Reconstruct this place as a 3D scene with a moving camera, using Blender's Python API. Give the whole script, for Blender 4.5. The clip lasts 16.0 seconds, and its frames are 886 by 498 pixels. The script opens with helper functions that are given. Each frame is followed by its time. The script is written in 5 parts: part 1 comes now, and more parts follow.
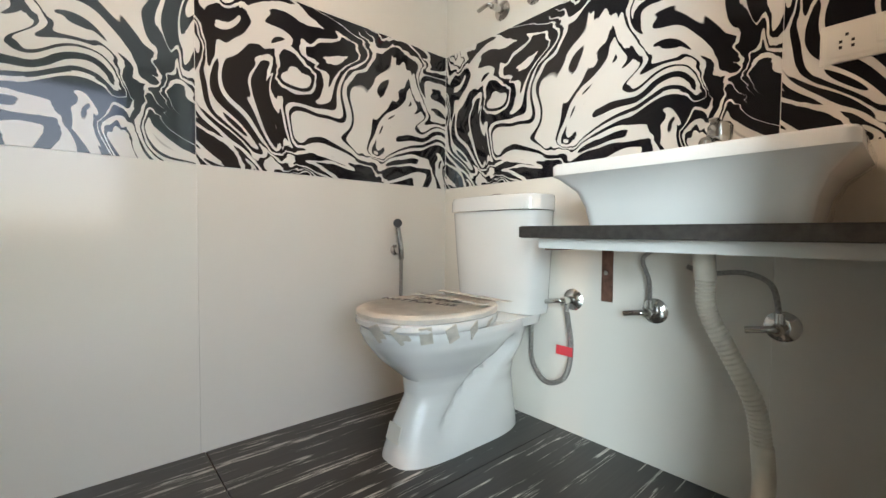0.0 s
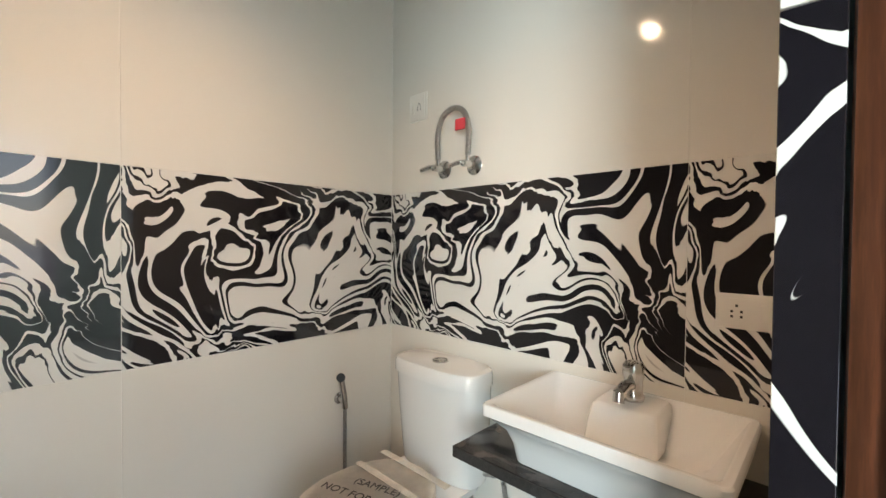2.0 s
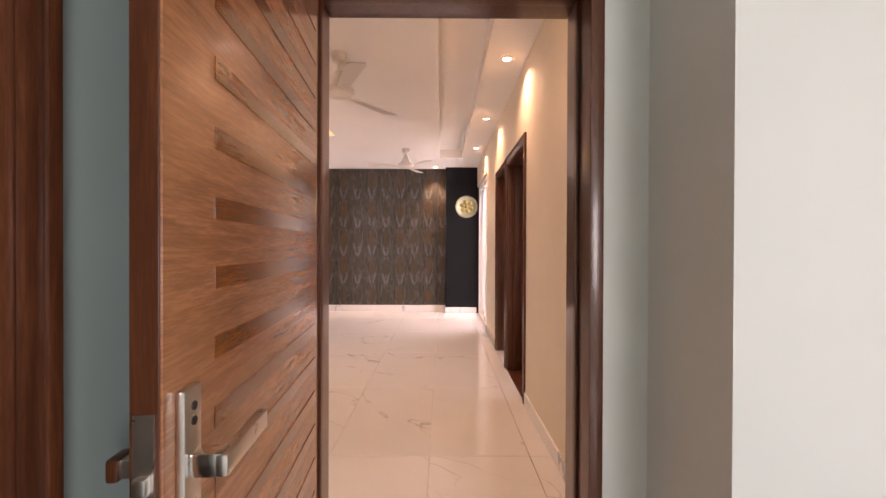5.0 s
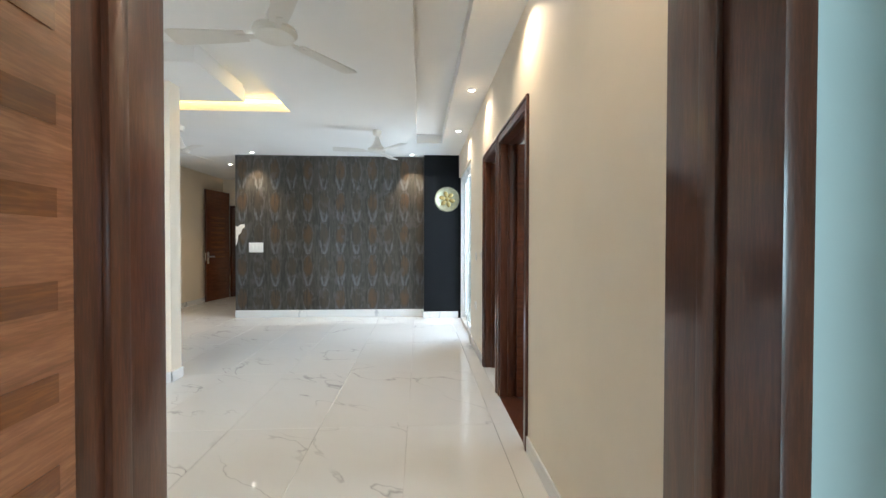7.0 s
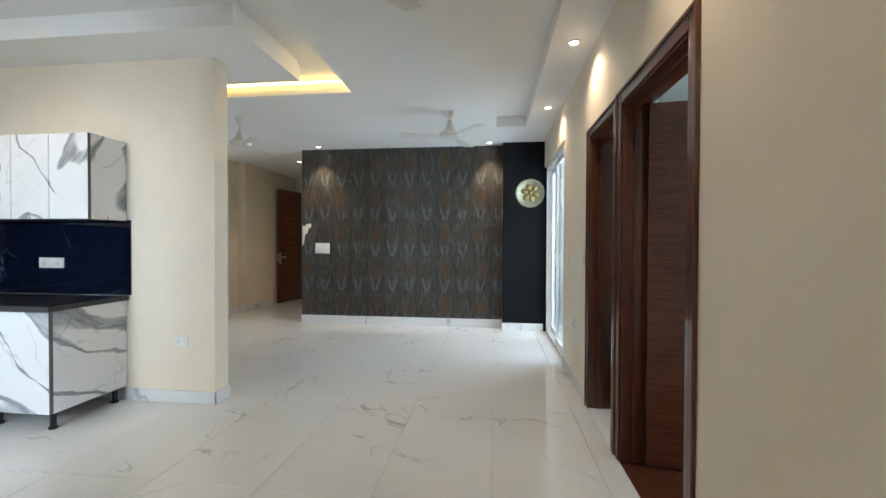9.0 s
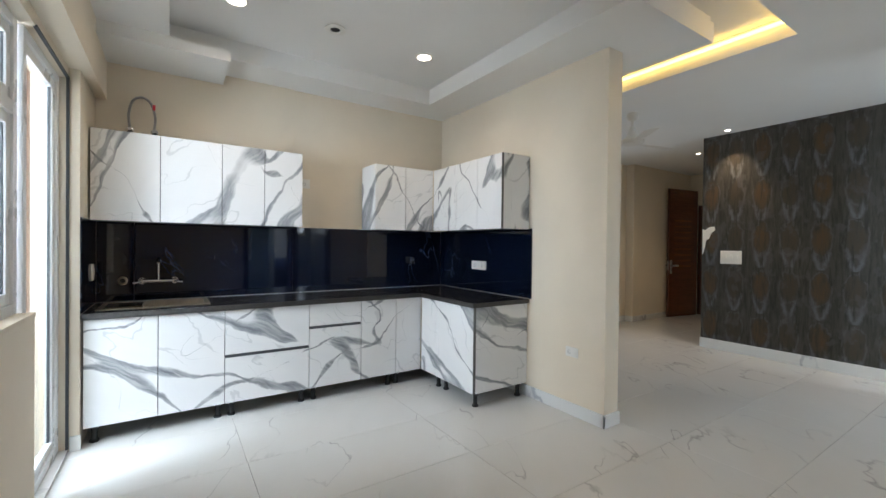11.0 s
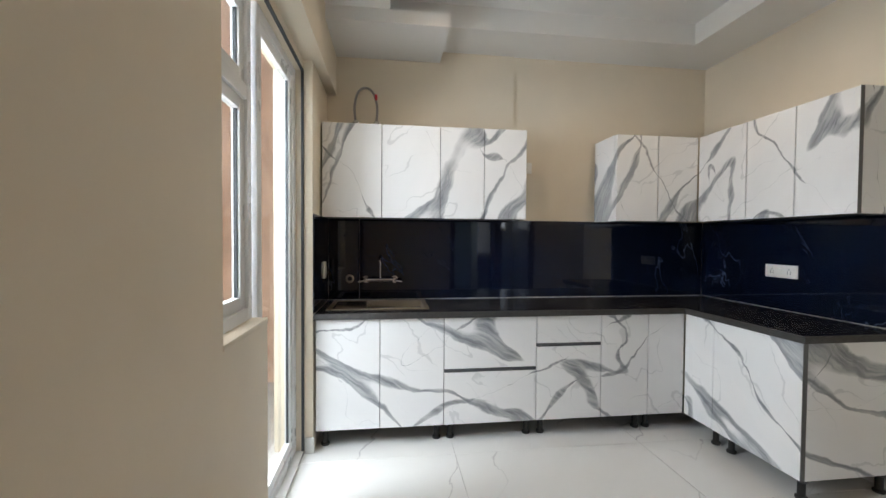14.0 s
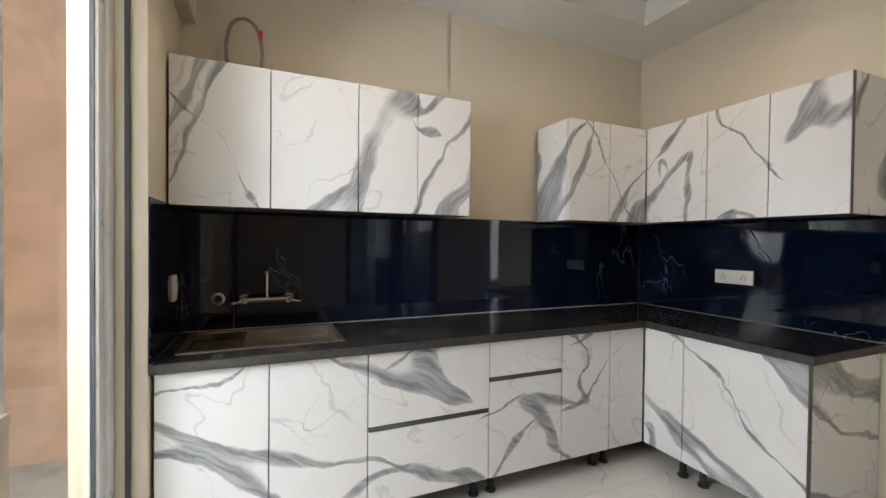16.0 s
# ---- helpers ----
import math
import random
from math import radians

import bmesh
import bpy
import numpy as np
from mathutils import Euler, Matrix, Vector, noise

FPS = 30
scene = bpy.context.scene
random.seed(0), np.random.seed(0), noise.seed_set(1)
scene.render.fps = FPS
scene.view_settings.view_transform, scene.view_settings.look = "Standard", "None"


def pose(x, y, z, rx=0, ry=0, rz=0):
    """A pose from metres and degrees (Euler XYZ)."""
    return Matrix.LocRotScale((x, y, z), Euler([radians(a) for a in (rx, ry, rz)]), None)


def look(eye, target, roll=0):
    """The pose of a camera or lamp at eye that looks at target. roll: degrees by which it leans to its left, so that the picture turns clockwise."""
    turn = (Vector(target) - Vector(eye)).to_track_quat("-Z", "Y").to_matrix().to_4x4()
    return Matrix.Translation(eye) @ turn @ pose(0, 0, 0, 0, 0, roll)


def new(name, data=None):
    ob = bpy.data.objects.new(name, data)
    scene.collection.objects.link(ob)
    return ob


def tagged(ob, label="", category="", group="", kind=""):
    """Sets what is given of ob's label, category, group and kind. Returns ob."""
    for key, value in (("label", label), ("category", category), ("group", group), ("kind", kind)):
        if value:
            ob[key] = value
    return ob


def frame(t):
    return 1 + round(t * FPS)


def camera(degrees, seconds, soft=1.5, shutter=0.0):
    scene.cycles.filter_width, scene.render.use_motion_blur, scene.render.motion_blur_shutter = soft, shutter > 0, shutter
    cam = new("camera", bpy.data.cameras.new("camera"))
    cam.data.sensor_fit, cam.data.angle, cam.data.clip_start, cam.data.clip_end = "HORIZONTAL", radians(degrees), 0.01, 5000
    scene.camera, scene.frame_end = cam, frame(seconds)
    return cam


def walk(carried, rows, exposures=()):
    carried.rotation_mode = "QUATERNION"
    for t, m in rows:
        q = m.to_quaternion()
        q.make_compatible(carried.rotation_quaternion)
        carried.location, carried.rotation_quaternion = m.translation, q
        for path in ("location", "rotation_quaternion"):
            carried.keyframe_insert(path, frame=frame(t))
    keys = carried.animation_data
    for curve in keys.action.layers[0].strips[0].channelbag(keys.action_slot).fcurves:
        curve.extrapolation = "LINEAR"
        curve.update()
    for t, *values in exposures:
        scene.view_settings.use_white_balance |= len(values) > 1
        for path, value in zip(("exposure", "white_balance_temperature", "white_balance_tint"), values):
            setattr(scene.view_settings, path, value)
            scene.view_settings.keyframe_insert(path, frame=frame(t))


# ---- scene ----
cam = camera(94.2, 16.0)
PATH = [
    (0, (0.685, 0.716, 0.668), (1.997, 2.223, 0.593), 0.4),
    (0.5, (0.717, 0.707, 0.88), (2.015, 2.228, 0.829), 0.5),
    (1, (0.722, 0.704, 1.118), (2.036, 2.212, 1.083), 0.5),
    (1.5, (0.723, 0.693, 1.205), (2.076, 2.166, 1.176), 0.5),
    (2, (0.722, 0.661, 1.237), (2.171, 2.039, 1.2), 0.5),
    (2.5, (0.714, 0.518, 1.26), (2.305, 1.73, 1.235), 0.2),
    (3, (0.667, 0.36, 1.25), (2.422, 1.32, 1.252), 0.4),
    (3.5, (0.597, 0.223, 1.264), (2.487, 0.879, 1.262), 0.3),
    (4, (0.568, 0.134, 1.275), (2.536, 0.491, 1.265), 0.3),
    (4.5, (0.613, 0.078, 1.27), (2.608, 0.212, 1.258), 0.3),
    (5, (0.726, 0.062, 1.252), (2.726, 0.054, 1.24), 0.2),
    (5.2, (0.785, 0.058, 1.255), (2.785, 0.004, 1.242), 0.2),
    (7.5, (1.777, 0.044, 1.271), (3.774, -0.068, 1.242), 0.1),
    (8, (2.0, 0.083, 1.28), (3.999, 0.003, 1.251), 0.2),
    (8.5, (2.2, 0.089, 1.272), (4.199, 0.102, 1.237), 0.2),
    (9, (2.392, 0.136, 1.271), (4.378, 0.372, 1.243), 0.2),
    (9.5, (2.518, 0.201, 1.308), (4.43, 0.787, 1.272), 0.4),
    (10, (2.634, 0.346, 1.29), (4.361, 1.353, 1.263), 0.5),
    (12.5, (2.875, 0.66, 1.306), (3.174, 2.637, 1.271), 0.4),
    (13, (2.852, 0.844, 1.302), (3.101, 2.828, 1.264), 0.4),
    (13.5, (2.837, 1.06, 1.284), (3.069, 3.046, 1.252), 0.7),
    (14, (2.781, 1.302, 1.301), (3.039, 3.285, 1.251), 0.4),
    (14.5, (2.748, 1.577, 1.29), (3.06, 3.552, 1.253), 0.6),
    (15, (2.726, 1.803, 1.302), (3.136, 3.76, 1.257), 0.6),
    (15.5, (2.716, 1.947, 1.299), (3.275, 3.867, 1.255), 0.9),
    (16, (2.718, 2.088, 1.292), (3.501, 3.928, 1.262), 0.6),
]
EXPOSURES = [(0, 2.25, 6700, 21), (1.5, 2.1, 6900, 22), (2.5, 1.85, 6800, 21), (3.5, 1.35, 6350, 18), (4.2, 1.0, 7800, 37), (5.0, 0.8, 8200, 50), (5.2, 0.8, 8200, 50), (6.4, 0.8, 6500, 22), (7.3, 0.95, 5450, 8), (8.0, 0.52, 5500, 8), (9.0, 0.35, 5650, 9), (10.0, 0.1, 5850, 11), (12.3, -0.15, 5900, 12), (16, -0.38, 6700, 16)]
walk(cam, [(t, look(eye, target, roll)) for t, eye, target, roll in PATH], EXPOSURES)

# ---- world and light ----
world = bpy.data.worlds.new("world")
scene.world = world
world.use_nodes = True
sky = world.node_tree.nodes.new("ShaderNodeTexSky")
sky.sky_type, sky.sun_disc, sky.sun_elevation, sky.sun_rotation = "NISHITA", False, radians(55), radians(240)
world.node_tree.links.new(sky.outputs[0], world.node_tree.nodes["Background"].inputs[0])
world.node_tree.nodes["Background"].inputs[1].default_value = 0.12
sun = new("sun", bpy.data.lights.new("sun", "SUN"))
sun.data.energy, sun.data.angle, sun.data.color = 1.2, radians(10), (1.0, 0.95, 0.88)
sun.matrix_world = look((0, 0, 10), (2.9, -5.0, 0))

DAY = (0.86, 0.95, 1.0)
WARM = (1.0, 0.72, 0.42)


def area(name, eye, target, w, h, watts, colour):
    ob = new(name, bpy.data.lights.new(name, "AREA"))
    ob.data.shape, ob.data.size, ob.data.size_y, ob.data.energy, ob.data.color = "RECTANGLE", w, h, watts, colour
    ob.matrix_world = look(eye, target)
    return ob


def spot(name, eye, target, watts, colour, angle=95, blend=0.8, radius=0.03):
    ob = new(name, bpy.data.lights.new(name, "SPOT"))
    ob.data.energy, ob.data.color, ob.data.spot_size, ob.data.spot_blend, ob.data.shadow_soft_size = watts, colour, radians(angle), blend, radius
    ob.matrix_world = look(eye, target)
    return ob


area("balcony_sky", (1.45, 3.7, 4.6), (1.45, 3.7, 0), 1.2, 3.0, 55, DAY)
area("kitchen_door_daylight", (1.0, 3.45, 2.2), (5.2, 1.9, 0.2), 0.6, 1.4, 34, DAY)
area("kitchen_window_daylight", (1.0, 2.8, 1.75), (5.2, 1.8, 0.4), 0.6, 1.4, 96, DAY)
# added lamp at an unseen opening, to lift the washroom interior
area("washroom_fill_light", (5.4, -2.36, 1.8), (5.5, -0.8, 1.0), 0.45, 0.5, 5, DAY)
# added lamp that brightens the dark bedroom leaf; its window is unseen
area("room_fill_light", (4.0, -3.25, 1.5), (4.5, -0.9, 1.2), 0.9, 1.2, 16, DAY)
area("living_window_daylight", (7.0, 5.85, 1.5), (7.0, 3.0, 0.8), 2.6, 2.2, 8, DAY)
area("sliding_door_daylight", (7.6, -1.4, 1.5), (7.6, 2.0, 0.5), 1.4, 2.2, 36, DAY)
area("bedroom_window_daylight", (-2.35, -1.65, 1.5), (1.6, 1.0, 0.9), 1.1, 1.5, 42, (0.74, 0.98, 1.0))
area("bedroom_south_daylight", (-0.1, -2.96, 1.55), (0.7, 2.1, 0.95), 2.2, 1.6, 7, (0.80, 0.97, 1.0))
# the first is an unseen addition at the row's spacing, lighting the near wall
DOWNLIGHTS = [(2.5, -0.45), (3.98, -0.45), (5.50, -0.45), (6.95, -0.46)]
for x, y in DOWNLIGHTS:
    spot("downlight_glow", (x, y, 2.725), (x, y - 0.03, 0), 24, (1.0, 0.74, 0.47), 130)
for y in (0.18, 2.78):
    spot("wall_wash_glow", (8.44, y, 2.725), (8.60, y, 0), 60, WARM, 80)
for x in (3.14, 4.55):
    spot("kitchen_glow", (x, 3.46, 2.84), (x, 3.46, 0), 16, (1.0, 0.76, 0.48), 150)
spot("passage_glow", (9.5, 3.6, 2.72), (9.5, 3.75, 0), 24, WARM)
spot("bathroom_glow", (0.86, 1.35, 2.315), (0.9, 1.4, 0), 10, (1.0, 0.72, 0.45), 150)

# ---- materials ----


def start(name):
    m = bpy.data.materials.new(name)
    m.use_nodes = True
    nt = m.node_tree
    return m, nt, nt.nodes["Principled BSDF"], nt.nodes.new("ShaderNodeNewGeometry").outputs["Position"]


def node(nt, kind, ins=(), **props):
    n = nt.nodes.new("ShaderNode" + kind)
    if "operation" in props:
        n.operation = props["operation"]
    if "blend_type" in props:
        n.blend_type = props["blend_type"]
    if "wave_type" in props:
        n.wave_type, n.bands_direction, n.wave_profile = props["wave_type"], props["bands_direction"], props["wave_profile"]
    for key, v in dict(ins).items():
        if isinstance(v, bpy.types.NodeSocket):
            nt.links.new(v, n.inputs[key])
        else:
            n.inputs[key].default_value = v
    return n


def noise_tex(nt, vec, scale, detail=4.0, rough=0.55, dist=0.0):
    return node(nt, "TexNoise", {"Vector": vec, "Scale": scale, "Detail": detail, "Roughness": rough, "Distortion": dist}).outputs["Fac"]


def ramp(nt, fac, stops):
    n = node(nt, "ValToRGB", {"Fac": fac})
    el = n.color_ramp.elements
    while len(el) < len(stops):
        el.new(0.5)
    for e, (p, c) in zip(el, stops):
        e.position, e.color = p, (c, c, c, 1) if isinstance(c, (int, float)) else (*c, 1)
    return n.outputs["Color"]


def mapped(nt, vec, scale=(1, 1, 1), rot=(0, 0, 0), loc=(0, 0, 0)):
    return node(nt, "Mapping", {"Vector": vec, "Scale": scale, "Rotation": [radians(a) for a in rot], "Location": loc}).outputs[0]


def mix(nt, fac, a, b, mode="MIX"):
    n = node(nt, "MixRGB", {"Fac": fac}, blend_type=mode)
    for i, v in ((1, a), (2, b)):
        if isinstance(v, bpy.types.NodeSocket):
            nt.links.new(v, n.inputs[i])
        else:
            n.inputs[i].default_value = (*v, 1)
    return n.outputs[0]


def bump(nt, bsdf, height, strength, distance=0.01):
    n = node(nt, "Bump", {"Height": height, "Strength": strength, "Distance": distance})
    nt.links.new(n.outputs[0], bsdf.inputs["Normal"])


def plain(name, colour, rough=0.5, metal=0.0, vary=0.06, scale=6.0, grain=0.02, coat=0.0):
    """Painted, ceramic or metal surface with soft blotches and a fine grain."""
    m, nt, b, pos = start(name)
    big = noise_tex(nt, pos, scale)
    fine = noise_tex(nt, pos, scale * 30, 3)
    dark = tuple(c * (1 - vary) for c in colour)
    light = tuple(min(1, c * (1 + vary * 0.5)) for c in colour)
    nt.links.new(mix(nt, ramp(nt, big, [(0.3, 0), (0.7, 1)]), dark, light), b.inputs["Base Color"])
    r = node(nt, "MapRange", {"Value": big, "To Min": max(0.02, rough - 0.05), "To Max": min(1, rough + 0.07)})
    nt.links.new(r.outputs[0], b.inputs["Roughness"])
    b.inputs["Metallic"].default_value = metal
    b.inputs["Coat Weight"].default_value = coat
    if grain:
        bump(nt, b, fine, grain, 0.01)
    return m


def emitter(name, colour, strength):
    m, nt, b, pos = start(name)
    b.inputs["Base Color"].default_value = (0.9, 0.9, 0.85, 1)
    b.inputs["Emission Color"].default_value = (*colour, 1)
    b.inputs["Emission Strength"].default_value = strength
    return m


def veined(name, base, vein, scale, rough, rot=(0, 35, 0), width=0.035, gate=(0.5, 0.62), fine=0.5, tilt_random=False, aniso=(1.0, 0.45), soft=5.0):
    """Polished stone print: broken veins of two widths on a clouded ground."""
    m, nt, b, pos = start(name)
    if tilt_random:
        info = node(nt, "ObjectInfo")
        off = node(nt, "CombineXYZ", {"X": info.outputs["Random"], "Y": info.outputs["Random"], "Z": 0.0})
        pos = node(nt, "VectorMath", {0: pos, 1: node(nt, "VectorMath", {0: off.outputs[0], 1: (9, 7, 0)}, operation="MULTIPLY").outputs[0]}, operation="ADD").outputs[0]
    v = mapped(nt, mapped(nt, pos, rot=rot), (scale * aniso[0], scale, scale * aniso[1]))
    warp = node(nt, "TexNoise", {"Vector": v, "Scale": 1.2, "Detail": 5.0}).outputs["Color"]
    v2 = node(nt, "VectorMath", {0: v, 1: warp}, operation="ADD").outputs[0]
    n1 = noise_tex(nt, v2, 0.9, soft, 0.5)
    ridge = node(nt, "Math", {0: node(nt, "Math", {0: n1, 1: 0.5}, operation="SUBTRACT").outputs[0]}, operation="ABSOLUTE").outputs[0]
    thick = ramp(nt, ridge, [(0.0, 1), (width * 0.5, 0.85), (width, 0)])
    mask = ramp(nt, noise_tex(nt, mapped(nt, pos, loc=(3.1, 1.7, 0.4)), 1.7 * scale ** 0.5, 2), [(gate[0] - 0.08, 0), (gate[1], 1)])
    n2 = noise_tex(nt, v2, 2.6, 6, 0.6)
    ridge2 = node(nt, "Math", {0: node(nt, "Math", {0: n2, 1: 0.47}, operation="SUBTRACT").outputs[0]}, operation="ABSOLUTE").outputs[0]
    thin = ramp(nt, ridge2, [(0.0, fine), (width * 0.35, 0)])
    cloud = noise_tex(nt, v, 2.0, 4)
    ground = mix(nt, cloud, tuple(c * 0.93 for c in base), base)
    mask2 = ramp(nt, noise_tex(nt, pos, 2.3, 2), [(0.5, 0), (0.64, 1)])
    c = mix(nt, mix(nt, 1.0, thin, mask2, "MULTIPLY"), ground, vein)
    speck = noise_tex(nt, v2, 9, 4)
    vv = mix(nt, speck, tuple(x * 0.65 for x in vein), tuple(min(1, x * 1.5) for x in vein))
    c = mix(nt, mix(nt, 1.0, thick, mask, "MULTIPLY"), c, vv)
    nt.links.new(c, b.inputs["Base Color"])
    b.inputs["Roughness"].default_value = rough
    bump(nt, b, noise_tex(nt, pos, 25, 2), 0.012, 0.01)
    return m


def wood(name, light, dark, rough, along=(1.2, 14, 14), coat=0.0):
    m, nt, b, pos = start(name)
    v = mapped(nt, pos, along)
    g1 = noise_tex(nt, v, 3.0, 6, 0.6, 0.8)
    g2 = noise_tex(nt, mapped(nt, pos, tuple(a * 4 for a in along)), 5.0, 3)
    c = mix(nt, ramp(nt, g1, [(0.3, 0), (0.62, 1)]), dark, light)
    c = mix(nt, ramp(nt, g2, [(0.45, 0.35), (0.6, 0)]), c, tuple(x * 0.6 for x in dark))
    nt.links.new(c, b.inputs["Base Color"])
    b.inputs["Roughness"].default_value = rough
    b.inputs["Coat Weight"].default_value = coat
    b.inputs["Coat Roughness"].default_value = 0.12
    bump(nt, b, g2, 0.05, 0.005)
    return m


def warped(nt, v, scale, amount, detail=1.0, axes=(1, 0, 1)):
    """Coordinates pushed about by a colour noise, on the given axes."""
    c = node(nt, "TexNoise", {"Vector": v, "Scale": scale, "Detail": detail, "Roughness": 0.5}).outputs["Color"]
    c = node(nt, "VectorMath", {0: c, 1: (0.5, 0.5, 0.5)}, operation="SUBTRACT").outputs[0]
    c = node(nt, "VectorMath", {0: c, 1: tuple(amount * a for a in axes)}, operation="MULTIPLY").outputs[0]
    return node(nt, "VectorMath", {0: v, 1: c}, operation="ADD").outputs[0]


def calc(nt, op, p, q=0.0):
    return node(nt, "Math", {0: p, 1: q}, operation=op).outputs[0]


def marbling(name, lift=0.0, place=(2.1, 0, 1.3)):
    """Black and white poured-paint print: nested wavy bands of very uneven width, laid out in each tile's own coordinates."""
    m, nt, b, pos = start(name)
    oc = node(nt, "TexCoord").outputs["Object"]
    v = mapped(nt, oc, (1.0, 0.0, 1.0), loc=place)
    v1 = warped(nt, v, 2.4, 0.85, 1.0)
    v2 = warped(nt, v1, 5.5, 0.20, 2.0)
    v3 = warped(nt, v2, 22.0, 0.034, 2.0)
    f = noise_tex(nt, mapped(nt, mapped(nt, v3, rot=(0, 40, 0)), (1.9, 1.0, 0.8)), 2.6, 1.2, 0.45)
    tri = calc(nt, "PINGPONG", calc(nt, "MULTIPLY", f, 27.0), 1.0)
    level = node(nt, "MapRange", {"Value": noise_tex(nt, mapped(nt, v2, loc=(4.2, 0, 2.7)), 3.2, 1.0), "From Min": 0.34, "From Max": 0.66, "To Min": 0.14 + lift, "To Max": 1.02 + lift * 0.3}).outputs[0]
    edge = calc(nt, "ADD", calc(nt, "SUBTRACT", tri, level), 0.5)
    c = ramp(nt, edge, [(0.49, (0.010, 0.009, 0.012)), (0.525, (0.74, 0.72, 0.68))])
    nt.links.new(c, b.inputs["Base Color"])
    b.inputs["Roughness"].default_value = 0.07
    return m


def laminate(name, angle, shift):
    """White marble print: slanting grey veins of uneven width, feathered along their run, with thin offshoots."""
    m, nt, b, pos = start(name)
    flat = node(nt, "SeparateXYZ", {"Vector": pos})
    across = calc(nt, "SUBTRACT", flat.outputs["X"], flat.outputs["Y"])
    p = node(nt, "CombineXYZ", {"X": across, "Y": 0.0, "Z": flat.outputs["Z"]}).outputs[0]
    p = mapped(nt, p, rot=(0, angle, 0), loc=shift)
    w = warped(nt, warped(nt, p, 1.7, 0.22, 1.0), 6.0, 0.085, 4.0)

    def vein(vec, scale, zero, near, far, seed):
        n = noise_tex(nt, mapped(nt, vec, (scale[0], 1, scale[1]), loc=(seed, 0, seed)), 1.0, 1.0, 0.4)
        ridge = calc(nt, "ABSOLUTE", calc(nt, "SUBTRACT", n, zero))
        width = node(nt, "MapRange", {"Value": noise_tex(nt, mapped(nt, vec, (2.2, 1, 2.2), loc=(seed, 3, 0)), 1.0, 2.0), "From Min": 0.36, "From Max": 0.66, "To Min": near, "To Max": far}).outputs[0]
        return ramp(nt, calc(nt, "DIVIDE", ridge, calc(nt, "MAXIMUM", width, 0.0004)), [(0.0, 1), (0.62, 0.8), (1.0, 0)])
    thick = vein(w, (0.55, 2.5), 0.5, 0.003, 0.044, 1.3)
    branch = vein(mapped(nt, w, rot=(0, 62, 0)), (0.7, 1.9), 0.46, -0.012, 0.020, 7.9)
    hair = vein(warped(nt, mapped(nt, w, rot=(0, -20, 0)), 9.0, 0.10, 3.0), (2.0, 5.0), 0.5, -0.012, 0.018, 4.1)
    streak = ramp(nt, noise_tex(nt, mapped(nt, w, (4.0, 1, 42.0)), 1.0, 4.0), [(0.34, 0.55), (0.60, 1.0)])
    ground = mix(nt, noise_tex(nt, mapped(nt, w, (1.5, 1, 5)), 1.0, 3.0), (0.74, 0.745, 0.75), (0.84, 0.84, 0.83))
    c = mix(nt, mix(nt, 1.0, hair, (0.38, 0.38, 0.38), "MULTIPLY"), ground, (0.40, 0.41, 0.42))
    c = mix(nt, mix(nt, 1.0, branch, streak, "MULTIPLY"), c, (0.22, 0.23, 0.245))
    c = mix(nt, mix(nt, 1.0, thick, streak, "MULTIPLY"), c, (0.19, 0.205, 0.225))
    nt.links.new(c, b.inputs["Base Color"])
    b.inputs["Roughness"].default_value = 0.09
    bump(nt, b, noise_tex(nt, pos, 25, 2), 0.012, 0.01)
    return m


def streaked(name):
    """Black floor tile with thin white streaks along x."""
    m, nt, b, pos = start(name)
    v = mapped(nt, pos, (0.45, 14.0, 1.0))
    n1 = noise_tex(nt, v, 2.0, 4, 0.6, 0.1)
    r = node(nt, "Math", {0: node(nt, "Math", {0: n1, 1: 0.5}, operation="SUBTRACT").outputs[0]}, operation="ABSOLUTE").outputs[0]
    line = ramp(nt, r, [(0.0, 1), (0.010, 0.8), (0.018, 0)])
    gate = ramp(nt, noise_tex(nt, mapped(nt, pos, (1.8, 11, 1)), 1.4, 4, 0.6), [(0.5, 0), (0.56, 1)])
    grey = mix(nt, noise_tex(nt, mapped(nt, pos, (1.5, 30, 1)), 3.0, 4), (0.012, 0.012, 0.012), (0.05, 0.048, 0.045))
    nt.links.new(mix(nt, mix(nt, 1.0, line, gate, "MULTIPLY"), grey, (0.62, 0.6, 0.56)), b.inputs["Base Color"])
    b.inputs["Roughness"].default_value = 0.3
    bump(nt, b, n1, 0.05, 0.004)
    return m


